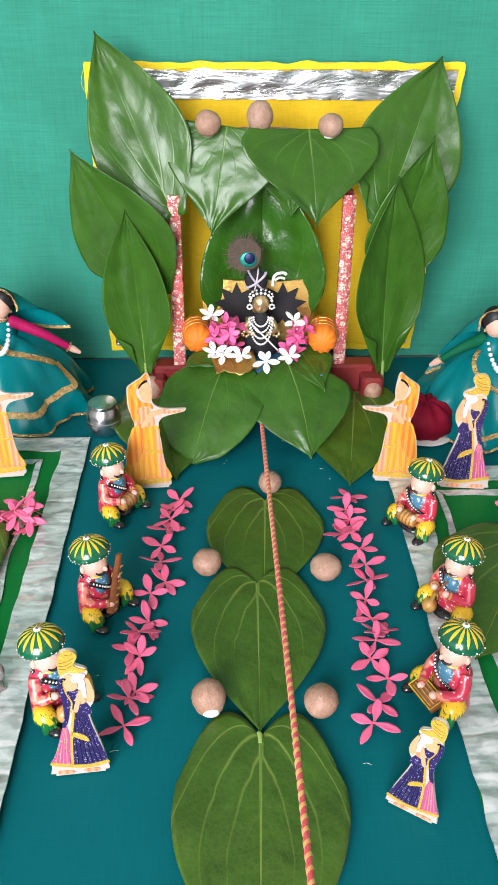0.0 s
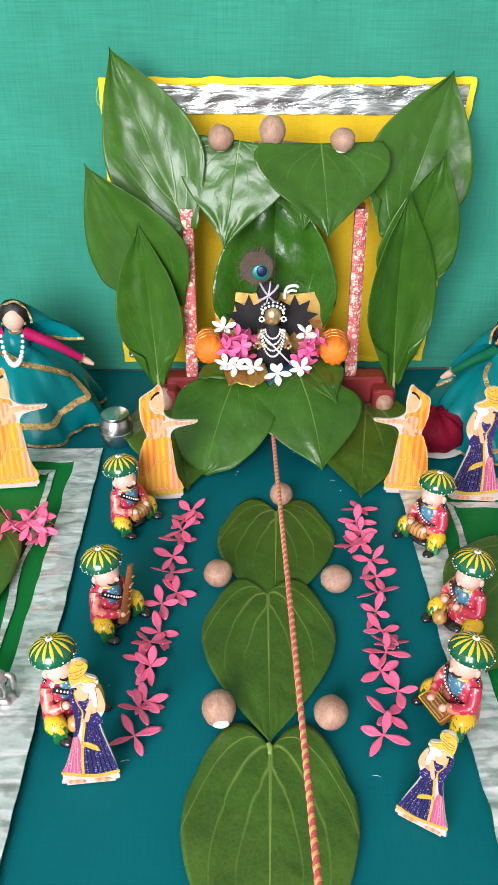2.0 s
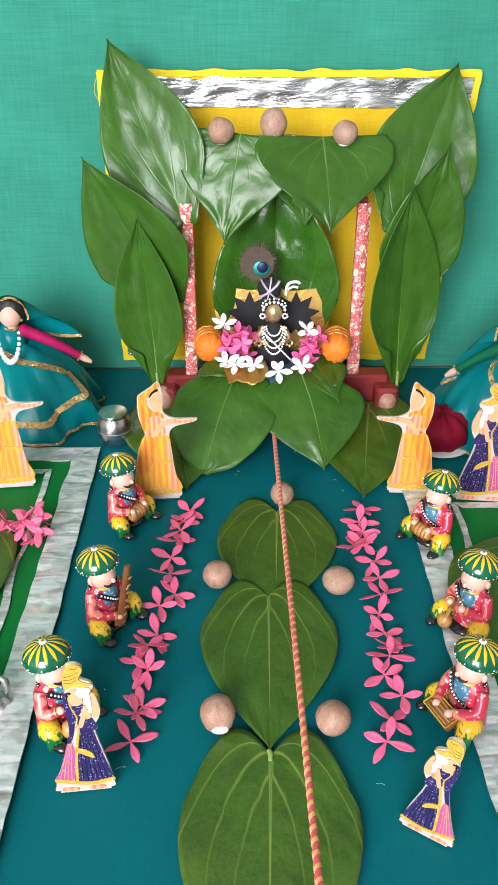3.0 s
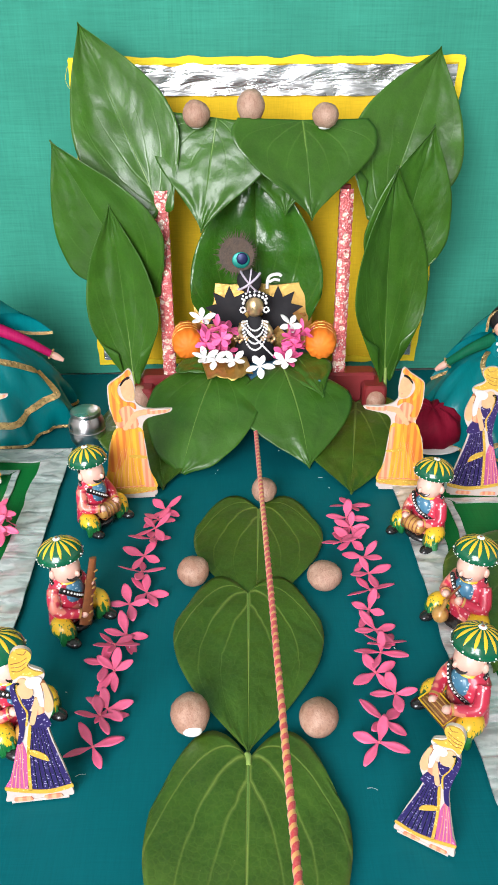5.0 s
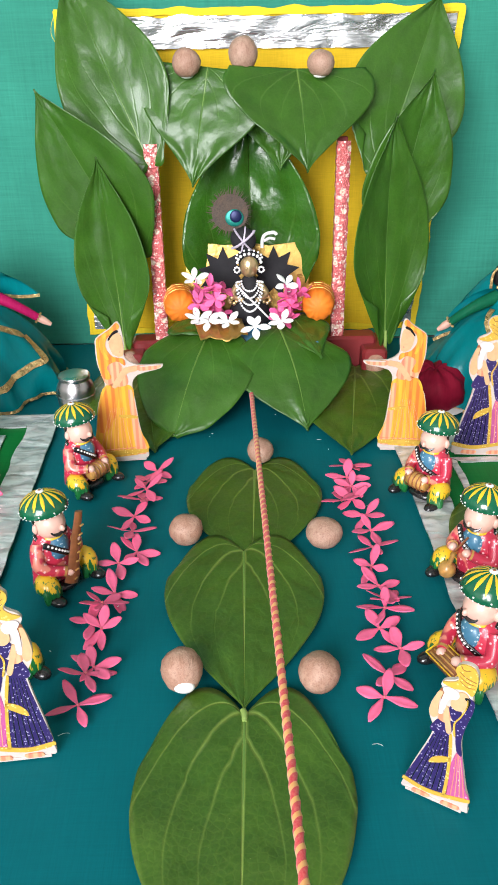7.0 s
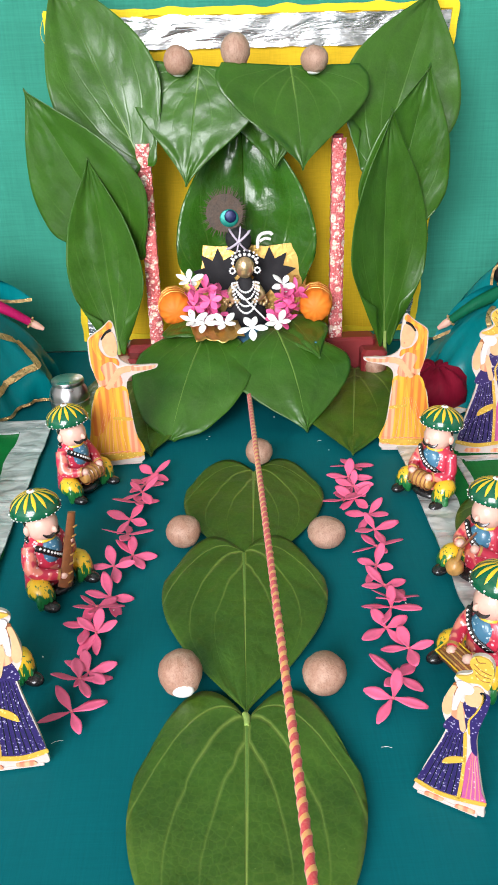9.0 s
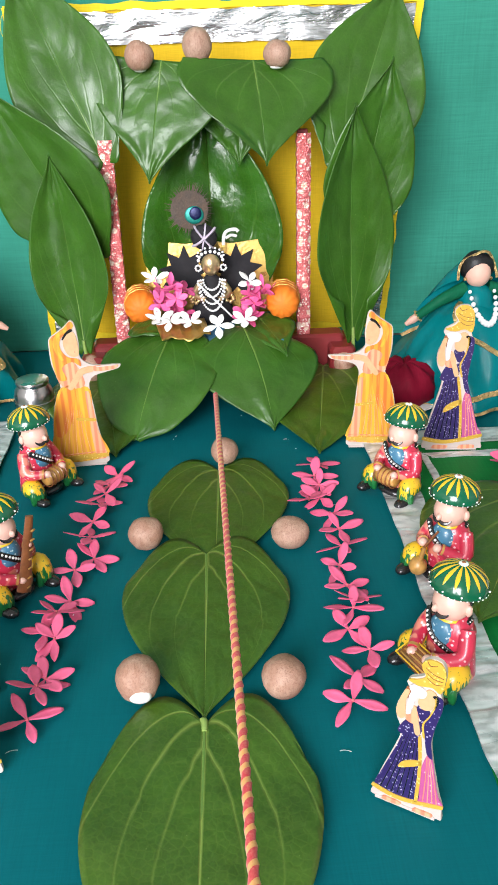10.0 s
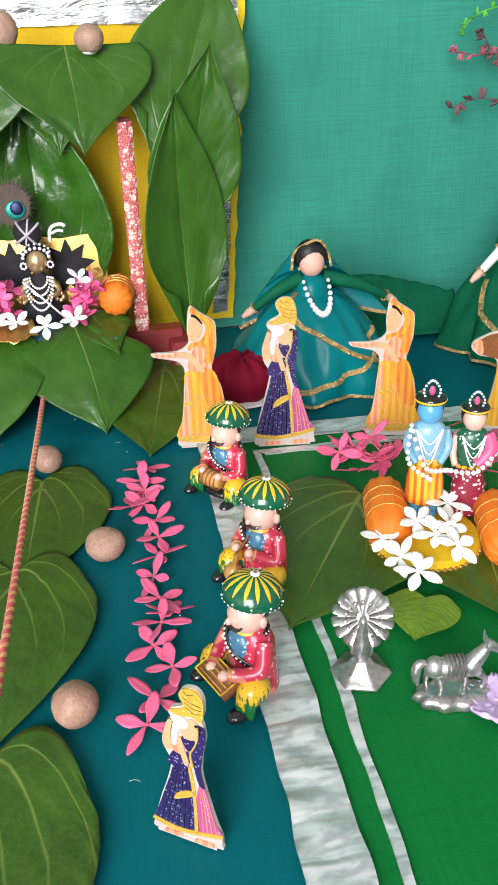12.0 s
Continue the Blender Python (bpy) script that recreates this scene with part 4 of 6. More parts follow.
def rounded(pts, per=4):
    """A closed outline drawn as one soft line through its points."""
    n, out = len(pts), []
    for i in range(n):
        p0, p1, p2, p3 = (Vector(pts[(i + k) % n]) for k in (-1, 0, 1, 2))
        cut = (p2 - p1).length
        t1, t2 = (p2 - p0) * 0.5, (p3 - p1) * 0.5
        t1, t2 = (t * min(1.0, cut / max(t.length, 1e-9)) for t in (t1, t2))
        for j in range(per):
            t = j / per
            out.append(tuple(p1 * (2 * t ** 3 - 3 * t * t + 1) + t1 * (t ** 3 - 2 * t * t + t) + p2 * (3 * t * t - 2 * t ** 3) + t2 * (t ** 3 - t * t)))
    return out


def field(g, pts, h, flip, depth, mat):
    """A printed field of the cutout, a little proud of the board."""
    pts = rounded(pts)
    g.plate([(x * h * flip, z * h) for x, z in (pts if flip > 0 else reversed(pts))], -0.0013 - 0.00012 * depth, -0.0012, mat, mat)


def cutout(kind, m, h, flip, label, lean=0.0, wide=1.0):
    g = Geo()
    tilt = lambda pts: [(x * wide + lean * z, z) for x, z in pts]
    F = lambda mat, depth, *pts: field(g, tilt(pts), h, flip, depth, mat)
    # slots: 0 edge, 1 white, 2 skin, 3 gold, 4 navy, 5 pink, 6 orange, 7 coral, 8 yellow, 9 black, 10 brown, 11 wrap
    def pleats(n, hem, waist, z0, z1, mat, depth, w=0.004):
        for k in range(n):
            f = (k + 0.5) / n
            x0, x1 = hem[0] + (hem[1] - hem[0]) * f, waist[0] + (waist[1] - waist[0]) * f
            F(mat, depth, (x0 - w, z0), (x0 + w, z0), ((x0 + x1) / 2 + w * 0.8 + 0.004, (z0 + z1) / 2), (x1 + w * 0.4, z1), (x1 - w * 0.4, z1), ((x0 + x1) / 2 - w * 0.8 + 0.004, (z0 + z1) / 2))

    if kind == "pot":
        line = [(-.18, 0), (.20, 0.0), (.205, .05), (.20, .10), (.168, .17), (.129, .282), (.091, .40), (.068, .496), (.069, .624), (.079, .71), (.066, .783), (.055, .815), (.064, .872), (.056, .945), (.020, .996), (-.040, 1.0),
                (-.080, .968), (-.080, .925), (-.060, .890), (-.118, .856), (-.136, .82), (-.121, .786), (-.143, .735), (-.161, .667), (-.151, .59), (-.114, .513), (-.126, .41), (-.168, .222), (-.194, .068)]
        F(4, 1, (-.175, .085), (-.06, .06), (.06, .075), (.05, .20), (.03, .35), (.0, .50), (-.03, .53), (-.085, .50), (-.105, .41), (-.15, .22))
        F(5, 1, (.06, .075), (.187, .105), (.156, .17), (.116, .29), (.082, .40), (.055, .42), (.04, .30), (.055, .20))
        pleats(6, (-.16, .03), (-.08, .0), .085, .50, 9, 2, 0.0025)
        pleats(4, (.075, .175), (.05, .075), .10, .40, 7, 2, 0.0025)
        F(4, 3, (.06, .78), (.0, .785), (.03, .74), (.022, .66), (.0, .60), (.02, .52), (.05, .42), (.082, .40), (.057, .50), (.061, .62), (.071, .71))
        F(3, 4, (-.188, .072), (-.06, .045), (.06, .060), (.192, .095), (.190, .117), (.06, .086), (-.06, .072), (-.182, .094))
        F(3, 4, (-.07, .27), (.03, .33), (.03, .358), (-.02, .345), (-.065, .31))
        F(3, 4, (.045, .078), (.062, .08), (.052, .22), (.032, .38), (.002, .52), (-.010, .51), (.018, .36), (.036, .20))
        F(7, 3, (-.095, .60), (-.05, .58), (-.03, .62), (-.05, .68), (-.085, .69))
        F(4, 2, (-.115, .50), (-.02, .50), (.01, .62), (-.03, .60), (-.075, .60), (-.10, .57))
        F(2, 5, (-.148, .64), (-.135, .60), (-.110, .59), (-.095, .62), (-.108, .70), (-.100, .775), (-.122, .775), (-.140, .71))
        F(2, 5, (-.075, .66), (-.055, .60), (-.030, .525), (-.012, .52), (-.006, .545), (-.035, .63), (-.055, .69))
        F(11, 5, (-.095, .63), (-.070, .645), (-.068, .72), (-.055, .765), (-.092, .775), (-.100, .70))
        F(10, 4, (-.120, .79), (-.092, .70), (-.078, .70), (-.070, .77), (-.03, .765), (-.05, .79))
        F(4, 4, (-.050, .69), (-.02, .62), (.010, .63), (.018, .68), (-.02, .71))
        F(3, 6, (.004, .60), (.024, .66), (.040, .74), (.032, .785), (.024, .78), (.032, .74), (.016, .66), (-.006, .60), (.012, .52), (.022, .52))
        F(2, 5, (-.050, .72), (-.022, .690), (.018, .70), (.034, .75), (.026, .800), (-.01, .815), (-.04, .78))
        F(9, 6, (.012, .785), (.034, .765), (.034, .72), (.042, .73), (.045, .775), (.026, .795))
        F(11, 7, (-.106, .798), (-.088, .772), (-.055, .752), (-.026, .760), (-.016, .790), (-.035, .812), (-.07, .822), (-.098, .815))
        F(3, 6, (-.118, .838), (-.060, .822), (.0, .835), (.044, .815), (.054, .87), (.046, .94), (.014, .984), (-.038, .988), (-.068, .962), (-.066, .928), (-.042, .890), (-.07, .858))
        for k, w in ((0.0, .0032), (0.028, .0032), (0.056, .0032)):
            F(10, 7, (-.050 + k * .3, .938 - k), (-.01 + k * .3, .915 - k), (.042, .905 - k * .7), (.044, .905 + w - k * .7), (-.01 + k * .3, .915 + w - k), (-.050 + k * .3, .938 + w - k))
        F(10, 7, (-.05, .975), (-.03, .955), (.0, .965), (.002, .969), (-.03, .959), (-.046, .978))
        F(7, 6, (-.12, .012), (-.03, .010), (-.02, .030), (-.11, .034))
        F(7, 6, (.05, .010), (.15, .014), (.15, .034), (.06, .032))
    elif kind == "dancer":
        line = [(-.15, 0), (.16, 0), (.193, .03), (.156, .236), (.117, .436), (.056, .564), (.085, .707), (.082, .85), (.067, .893), (-.027, .957), (-.082, 1.0), (-.113, .964), (-.122, .836),
                (-.115, .75), (-.18, .705), (-.344, .698), (-.326, .652), (-.177, .614), (-.142, .564), (-.147, .436), (-.158, .236), (-.193, .036)]
        F(8, 1, (-.172, .06), (.172, .05), (.142, .24), (.102, .43), (.04, .56), (-.12, .55), (-.13, .43), (-.141, .24))
        F(7, 2, (-.172, .06), (-.105, .055), (-.095, .3), (-.098, .52), (-.122, .52), (-.128, .43), (-.141, .24))
        F(6, 3, (-.04, .57), (.03, .555), (.095, .42), (.132, .24), (.09, .22), (.03, .29), (-.02, .42))
        pleats(8, (-.09, .15), (-.06, .03), .08, .40, 7, 4, 0.0018)
        F(7, 3, (-.10, .56), (.03, .565), (.066, .70), (.05, .78), (-.03, .755), (-.088, .67))
        F(6, 5, (-.096, .955), (-.078, .984), (-.035, .945), (.054, .884), (.064, .84), (.066, .71), (.042, .61), (-.005, .615), (.015, .69), (-.05, .725), (-.10, .695), (-.095, .74), (-.03, .76), (.005, .82), (-.008, .88), (-.06, .92))
        F(8, 6, (-.05, .925), (.01, .885), (.024, .82), (-.005, .745), (.010, .74), (.042, .815), (.034, .885), (-.03, .935))
        F(2, 6, (-.105, .84), (-.098, .77), (-.068, .757), (-.032, .78), (-.016, .85), (-.04, .90), (-.09, .915))
        F(9, 7, (-.085, .925), (-.05, .905), (-.02, .87), (-.013, .874), (-.04, .916), (-.075, .938))
        F(7, 7, (-.090, .79), (-.082, .785), (-.074, .79), (-.082, .796))
        F(2, 6, (-.17, .655), (-.11, .640), (-.06, .58), (-.02, .54), (.0, .555), (-.05, .63), (-.09, .675), (-.17, .69))
        F(7, 7, (-.325, .686), (-.30, .662), (-.19, .655), (-.165, .672), (-.18, .690))
        F(1, 8, (-.315, .687), (-.20, .682), (-.19, .688), (-.30, .694))
        F(3, 6, (-.177, .058), (.175, .046), (.172, .072), (-.174, .084))
        F(7, 7, (-.170, .098), (.168, .086), (.168, .090), (-.170, .102))
        F(3, 6, (-.136, .315), (-.02, .33), (-.02, .347), (-.134, .334))
    else:
        line = [(-.14, 0), (.2, 0), (.2, .3), (.16, .6), (.12, .9), (.05, 1.0), (-.03, .98), (-.06, .86), (-.05, .74), (-.12, .72), (-.24, .66), (-.26, .60), (-.2, .54), (-.08, .5), (-.09, .3), (-.13, .12)]
        F(8, 1, (-.12, .04), (.18, .04), (.17, .3), (.14, .55), (.0, .6), (-.06, .5), (-.075, .3))
        F(3, 2, (-.03, .62), (.10, .62), (.11, .85), (.04, .96), (-.02, .94), (-.03, .8))
        F(10, 3, (-.24, .62), (-.19, .56), (.12, .48), (.14, .60), (-.08, .70), (-.2, .66))
        F(7, 4, (-.245, .63), (-.20, .56), (-.17, .57), (-.19, .66))
    line = tilt(line)
    n = len(line)
    slim = []
    for i, (x, z) in enumerate(line):
        (ax, az), (bx, bz) = line[i - 1], line[(i + 1) % n]
        d = max(1e-6, math.hypot(bx - ax, bz - az))
        slim.append((x - 0.011 * (bz - az) / d, max(0.0, z + 0.011 * (bx - ax) / d)))
    g2 = [(x * h * flip, max(0.0, z) * h) for x, z in rounded(slim)]
    g.plate(g2 if flip > 0 else g2[::-1], -0.0012, 0.0007, 1, 0)
    # foot strip that keeps it upright
    g.box((0.005 * h * flip, -0.0002, 0.0008), (0.33 * h * wide, 0.0034, 0.0016), 1)
    o = g.ob("flat_cutout_figure", [BOARD, PRINT_WHITE, PRINT_SKIN, PRINT_GOLD, PRINT_NAVY, PRINT_PINK, PRINT_ORANGE, PRINT_CORAL, PRINT_YELLOW, PAINT_BLACK, BROWN, PRINT_WRAP], smooth=False)
    o.matrix_world = m
    return tagged(o, label, "cutout", "flat cutout figures")


navy = "flat printed board cutout in navy dotted skirt, on the cloth"
cutout("pot", pose(-0.1110, 0.3145, 0.0002, 0, 0, 6), 0.106, -1, navy, 0.0, 0.86)
cutout("pot", pose(0.0870, 0.2825, 0.0004, 2, 0, -33), 0.090, 1, navy + ", leaning", 0.12, 0.92)
cutout("pot", pose(0.1945, 0.609, 0.003, 0, 0, -6), 0.118, 1, "flat printed board cutout in navy dotted skirt, on silver ribbon", 0.035)
orange = "flat printed board cutout in orange pleated dress, holding a tray"
cutout("dancer", pose(-0.0915, 0.617, 0.001, 0, 0, 4), 0.119, -1, orange, 0.045)
cutout("dancer", pose(0.136, 0.624, 0.001, 0, 0, -4), 0.114, 1, orange, 0.045)
cutout("dancer", pose(0.279, 0.607, 0.003, 0, 0, -10), 0.112, 1, orange, 0.045)
cutout("dancer", pose(-0.2275, 0.634, 0.003, 0, 0, 6), 0.125, -1, orange, 0.045)
cutout("drummer", pose(0.364, 0.600, 0.003, 0, 0, -8), 0.112, 1, "flat printed yellow board cutout with a brown drum")


# ---- cloth dolls ----
SATIN_TEAL = flat_cloth("teal_satin", (0.001, 0.165, 0.180), 0.08, 0.26, 0.0, 0.16)
SATIN_GREEN = flat_cloth("green_net", (0.005, 0.105, 0.05), 0.2, 0.5, 0.0)
MAGENTA = flat_cloth("magenta_cloth", (0.38, 0.01, 0.09), 0.2, 0.5, 0.0)
MAROON = flat_cloth("maroon_cloth", (0.19, 0.006, 0.022), 0.2, 0.55, 0.0)
DOLL_SKIN = plain("doll_skin", (0.72, 0.42, 0.33), 0.55, vary=0.05)
HAIR = plain("doll_hair", (0.008, 0.007, 0.008), 0.5, vary=0.3, bump=0.8, scale=500)
GOLD_TRIM = foil("gold_trim", (0.80, 0.55, 0.24), 0.3, 0.8, 300, 0.5)
PEARL = plain("pearl", (0.84, 0.83, 0.84), 0.18, coat=0.6, vary=0.03)


def skirt_point(th, h, rx, ry, top, folds, lean=(0, 0), seed=0):
    """A point of a spread skirt: th round it, h from hem (0) to waist (1)."""
    k = (1 - h ** 1.5) ** 0.62
    r = 0.13 + 0.87 * k
    w = 1 + 0.085 * k * (1 - 0.5 * h) * math.sin(folds * th + seed + 3.5 * h) + 0.03 * k * math.sin(11 * th - 6 * h + seed) + 0.035 * k * math.sin(17 * th + 4 * h) + 0.10 * k * noise.noise(Vector((math.cos(th) * 2, math.sin(th) * 2, seed + h * 1.5)))
    return Vector((rx * r * w * math.cos(th) + lean[0] * h, ry * r * w * math.sin(th) + lean[1] * h, top * (h ** 1.1) + 0.002 + 0.0012 * math.sin(folds * th)))


def ribbon(g, pts, width, thick, mat, facing):
    """A flat trim along pts, its width across the way and the facing direction."""
    rows = []
    for i, p in enumerate(pts):
        d = (pts[min(i + 1, len(pts) - 1)] - pts[max(i - 1, 0)]).normalized()
        n = facing(p).normalized()
        s = d.cross(n).normalized() * width / 2
        n = n * thick
        rows.append([p - s, p - s + n, p + s + n, p + s])
    g.grid(rows, mat, close=True)


def doll(m, rx, ry, top, head, hands_at, sleeve, veil, trims, label, lean=(0, 0), beads=True, seed=1, cloth_mat=None):
    """A sitting cloth doll, kept as one plain mesh: skirt, bodice, veil, head without features."""
    g = Geo()
    rows = [[skirt_point(2 * math.pi * j / 72, i / 16, rx, ry, top, 7, lean, seed) for j in range(72)] for i in range(17)]
    g.grid([[Vector((p.x * 0.96, p.y * 0.96, 0.0005)) for p in rows[0]]] + rows, 0, close=True)
    H = Vector(head)
    neck = Vector((lean[0], lean[1], top))
    g.tube(curve_points([neck - Vector((0, 0, 0.015)), neck.lerp(H, 0.4), H - Vector((0, 0, 0.010))], 8), [0.016, 0.017, 0.0165, 0.015, 0.013, 0.010, 0.007, 0.005, 0.0046], 0, 16)
    g.tube([H - Vector((0, 0, 0.0155)), H - Vector((0, 0, 0.006))], [0.005, 0.0045], 2, 12)
    g.ball(H, (0.0112, 0.0115, 0.0128), 2, seg=20, rings=14)
    g.ball(H + Vector((0, 0.0035, 0.0042)), (0.0145, 0.0118, 0.0140), 3, seg=18, rings=12, rough=0.1)
    g.ball(H + Vector((0, 0.002, 0.0125)), (0.0075, 0.007, 0.0055), 3, seg=14, rough=0.1)
    for hnd in hands_at:
        hnd = Vector(hnd)
        s = neck.lerp(H, 0.45) + Vector((0.010 if hnd.x > neck.x else -0.010, 0, 0))
        mid = s.lerp(hnd, 0.55) + Vector((0, -0.004, 0.004))
        g.tube(curve_points([s, mid, hnd], 10), [0.0065, 0.0062, 0.006, 0.0057, 0.0054, 0.005, 0.0046, 0.0043, 0.004, 0.0038, 0.0036], 4, 10)
        d = (hnd - mid).normalized()
        g.tube([hnd - d * 0.002, hnd + d * 0.006, hnd + d * 0.013], [0.0036, 0.0036, 0.0018], 2, 8)
        for k in range(10):
            a = 2 * math.pi * k / 10
            side = d.cross(Vector((0, 0, 1))).normalized()
            g.ball(hnd + side * 0.0046 * math.cos(a) + d.cross(side) * 0.0046 * math.sin(a), 0.0011, 1, seg=6, rings=4)
    # veil: from over the head down to both sides
    left, right, low = (Vector(v) for v in veil)
    rows = []
    for i in range(15):
        s = i / 14
        a = math.pi * (0.0 + 1.0 * s)
        rim = H + Vector((-0.0172 * math.cos(a), -0.001, 0.0215 * math.sin(a) - 0.006 + 0.003 * math.sin(a)))
        out = left.lerp(right, s) + Vector((0, 0.010 * math.sin(a), (low.z) * math.sin(a)))
        row = []
        for j in range(11):
            t = j / 10
            p = rim.lerp(out, t ** 1.15) + Vector((0, 0.012 * math.sin(math.pi * t), 0.004 * math.sin(math.pi * t)))
            p += Vector((0, 0.003 * math.sin(9 * s + 2 * t), 0.0015 * math.sin(13 * s)))
            row.append(p)
        rows.append(row)
    g.grid(rows, 0)
    g.grid([[p + Vector((0, 0.0012, 0.0003)) for p in r] for r in rows], 0)
    ribbon(g, [r[0] for r in rows], 0.0022, 0.0006, 1, lambda p: Vector((0, -1, 0.2)))
    ribbon(g, [r[-1] for r in rows], 0.003, 0.0006, 1, lambda p: Vector((0, -1, 0.3)))
    for path, width in trims:
        pts = []
        n = 40
        for k in range(n + 1):
            s = k / n * (len(path) - 1)
            i = min(int(s), len(path) - 2)
            f = s - i
            f = f * f * (3 - 2 * f)
            th = path[i][0] + (path[i + 1][0] - path[i][0]) * f
            h = path[i][1] + (path[i + 1][1] - path[i][1]) * f
            pts.append(skirt_point(radians(th), h, rx * 1.012, ry * 1.012, top, 7, lean, seed))
        ribbon(g, pts, width, 0.0011, 1, lambda p: Vector((p.x / rx ** 2, p.y / ry ** 2, 12)))
    hem = [skirt_point(2 * math.pi * k / 120, 0.0, rx * 1.01, ry * 1.01, top, 7, lean, seed) for k in range(121)]
    ribbon(g, hem, 0.0026, 0.001, 1, lambda p: Vector((p.x, p.y, 0.02)))
    if beads:
        for k in range(17):
            a = math.pi * (k / 16)
            g.ball(H + Vector((0.0105 * math.cos(a) + 0.003 * math.sin(a), -0.0165 - 0.016 * math.sin(a), -0.0120 - 0.024 * math.sin(a))), 0.0017 + 0.0012 * math.sin(a), 5, seg=10, rings=7)
    for k in range(18):
        a = 2 * math.pi * k / 18
        g.ball(H + Vector((0.0066 * math.cos(a), 0.0066 * math.sin(a), -0.0135)), 0.0012, 1, seg=6, rings=4)
    for s in (-1, 1):
        g.ball(H + Vector((s * 0.0112, -0.002, -0.005)), 0.0017, 1, seg=8, rings=5)
    o = g.ob("cloth_doll", [cloth_mat or SATIN_TEAL, GOLD_TRIM, DOLL_SKIN, HAIR, sleeve, PEARL])
    o.matrix_world = m
    return tagged(o, label, "doll", "cloth dolls")


doll(pose(0.246, 0.738, 0.0), 0.074, 0.062, 0.080, (0.0, 0.0, 0.1050), ((-0.050, 0.0, 0.068), (0.066, 0.0, 0.070)), SATIN_GREEN,
     ((-0.062, 0.006, 0.048), (0.072, 0.006, 0.052), (0, 0, 0.012)), [([(-150, 0.98), (-75, 0.55), (-30, 0.22), (10, 0.10)], 0.0045), ([(-120, 0.12), (-80, 0.22), (-45, 0.42), (-20, 0.62)], 0.0045)],
     "sitting cloth doll in teal satin with gold trim and white beads")
doll(pose(-0.247, 0.774, 0.0), 0.084, 0.064, 0.084, (0.004, -0.006, 0.1150), ((0.068, -0.006, 0.070), (-0.065, -0.005, 0.075)), MAGENTA,
     ((-0.07, 0.008, 0.06), (0.070, 0.006, 0.088), (0, 0, 0.006)), [([(-115, 0.97), (-55, 0.84), (-15, 0.66)], 0.0066), ([(-15, 0.66), (-22, 0.44), (-50, 0.30), (-95, 0.22)], 0.0066)],
     "sitting cloth doll in turquoise satin with wide gold trim", seed=3)
doll(pose(0.460, 0.775, 0.0), 0.072, 0.064, 0.095, (0.012, -0.004, 0.1380), ((-0.058, -0.030, 0.082), (0.070, -0.01, 0.08)), PAINT_WHITE,
     ((-0.024, 0.016, 0.090), (0.075, 0.008, 0.06), (0, 0, 0.01)), [([(-165, 0.72), (-150, 0.45), (-125, 0.30), (-90, 0.25)], 0.005)],
     "sitting cloth doll in dark green net with beaded trim", seed=5, cloth_mat=SATIN_GREEN)


def cushion(x, y):
    t = thing("round_cushion", pose(x, y, 0.0), "dark maroon gathered cloth cushion on a thin white plate", "cushion")
    g = Geo().lathe([(0.0, 0.003), (0.024, 0.003), (0.028, 0.008), (0.029, 0.018), (0.026, 0.028), (0.018, 0.034), (0.008, 0.036), (0.0, 0.035)], seg=48)
    g.v = [tuple(Vector(p) * (1 + 0.05 * math.sin(9 * math.atan2(p[1], p[0]) + p[2] * 120))) for p in g.v]
    g.ob("pad", MAROON, t)
    Geo().lathe([(0.0, 0.0005), (0.030, 0.0005), (0.032, 0.0016), (0.032, 0.003), (0.030, 0.0032), (0.0, 0.003)], seg=40).ob("plate", PAINT_WHITE, t)


cushion(0.180, 0.712)


def net_veil():
    """The loose end of the green doll's net, fallen on the cloth beside it."""
    rows = []
    for i in range(31):
        s = i / 30
        x = 0.290 + 0.125 * s
        row = []
        for j in range(13):
            t = j / 12
            row.append((x + 0.004 * soft(s * 3, t * 3, 2), 0.795 + 0.075 * t, 0.002 + 0.056 * math.exp(-((t - 0.55) / 0.28) ** 2) * (0.75 + 0.2 * math.sin(4 * s + 0.5)) + 0.004 * soft(s * 5, t * 4, 2) + 0.004))
        rows.append(row)
    o = Geo().grid(rows).ob("net_veil", SATIN_GREEN)
    s = o.modifiers.new("thickness", "SOLIDIFY")
    s.thickness = 0.0006
    tagged(o, "dark green net cloth lying in a loose fold", "cloth")


net_veil()

# ---- metal things ----
STEEL = plain("polished_steel", (0.56, 0.53, 0.54), 0.28, metal=1.0, vary=0.08, scale=120, bump=0.1)
SILVER = plain("aged_silver", (0.50, 0.48, 0.47), 0.34, metal=0.85, vary=0.3, scale=350, bump=0.5)


def steel_pot(x, y):
    t = thing("steel_pot", pose(x, y, 0.0) @ Matrix.Diagonal((1.12, 1.12, 1.30, 1)), "small polished steel pot with a flat lid", "pot")
    body = Geo().lathe([(0.0, 0.0), (0.0105, 0.0), (0.0120, 0.001), (0.0145, 0.005), (0.0152, 0.010), (0.0152, 0.0155), (0.0142, 0.0195), (0.0122, 0.0222), (0.0116, 0.0232), (0.0, 0.0232)], seg=48)
    body.ob("body", STEEL, t)
    Geo().lathe([(0.0, 0.0270), (0.0105, 0.0268), (0.0124, 0.0262), (0.0128, 0.0252), (0.0124, 0.0234), (0.0112, 0.0230)], seg=48).ob("lid", STEEL, t)
    Geo().lathe([(0.0150, 0.0120), (0.0157, 0.0126), (0.0150, 0.0132)], seg=48).ob("band", STEEL, t)


steel_pot(-0.1425, 0.717)


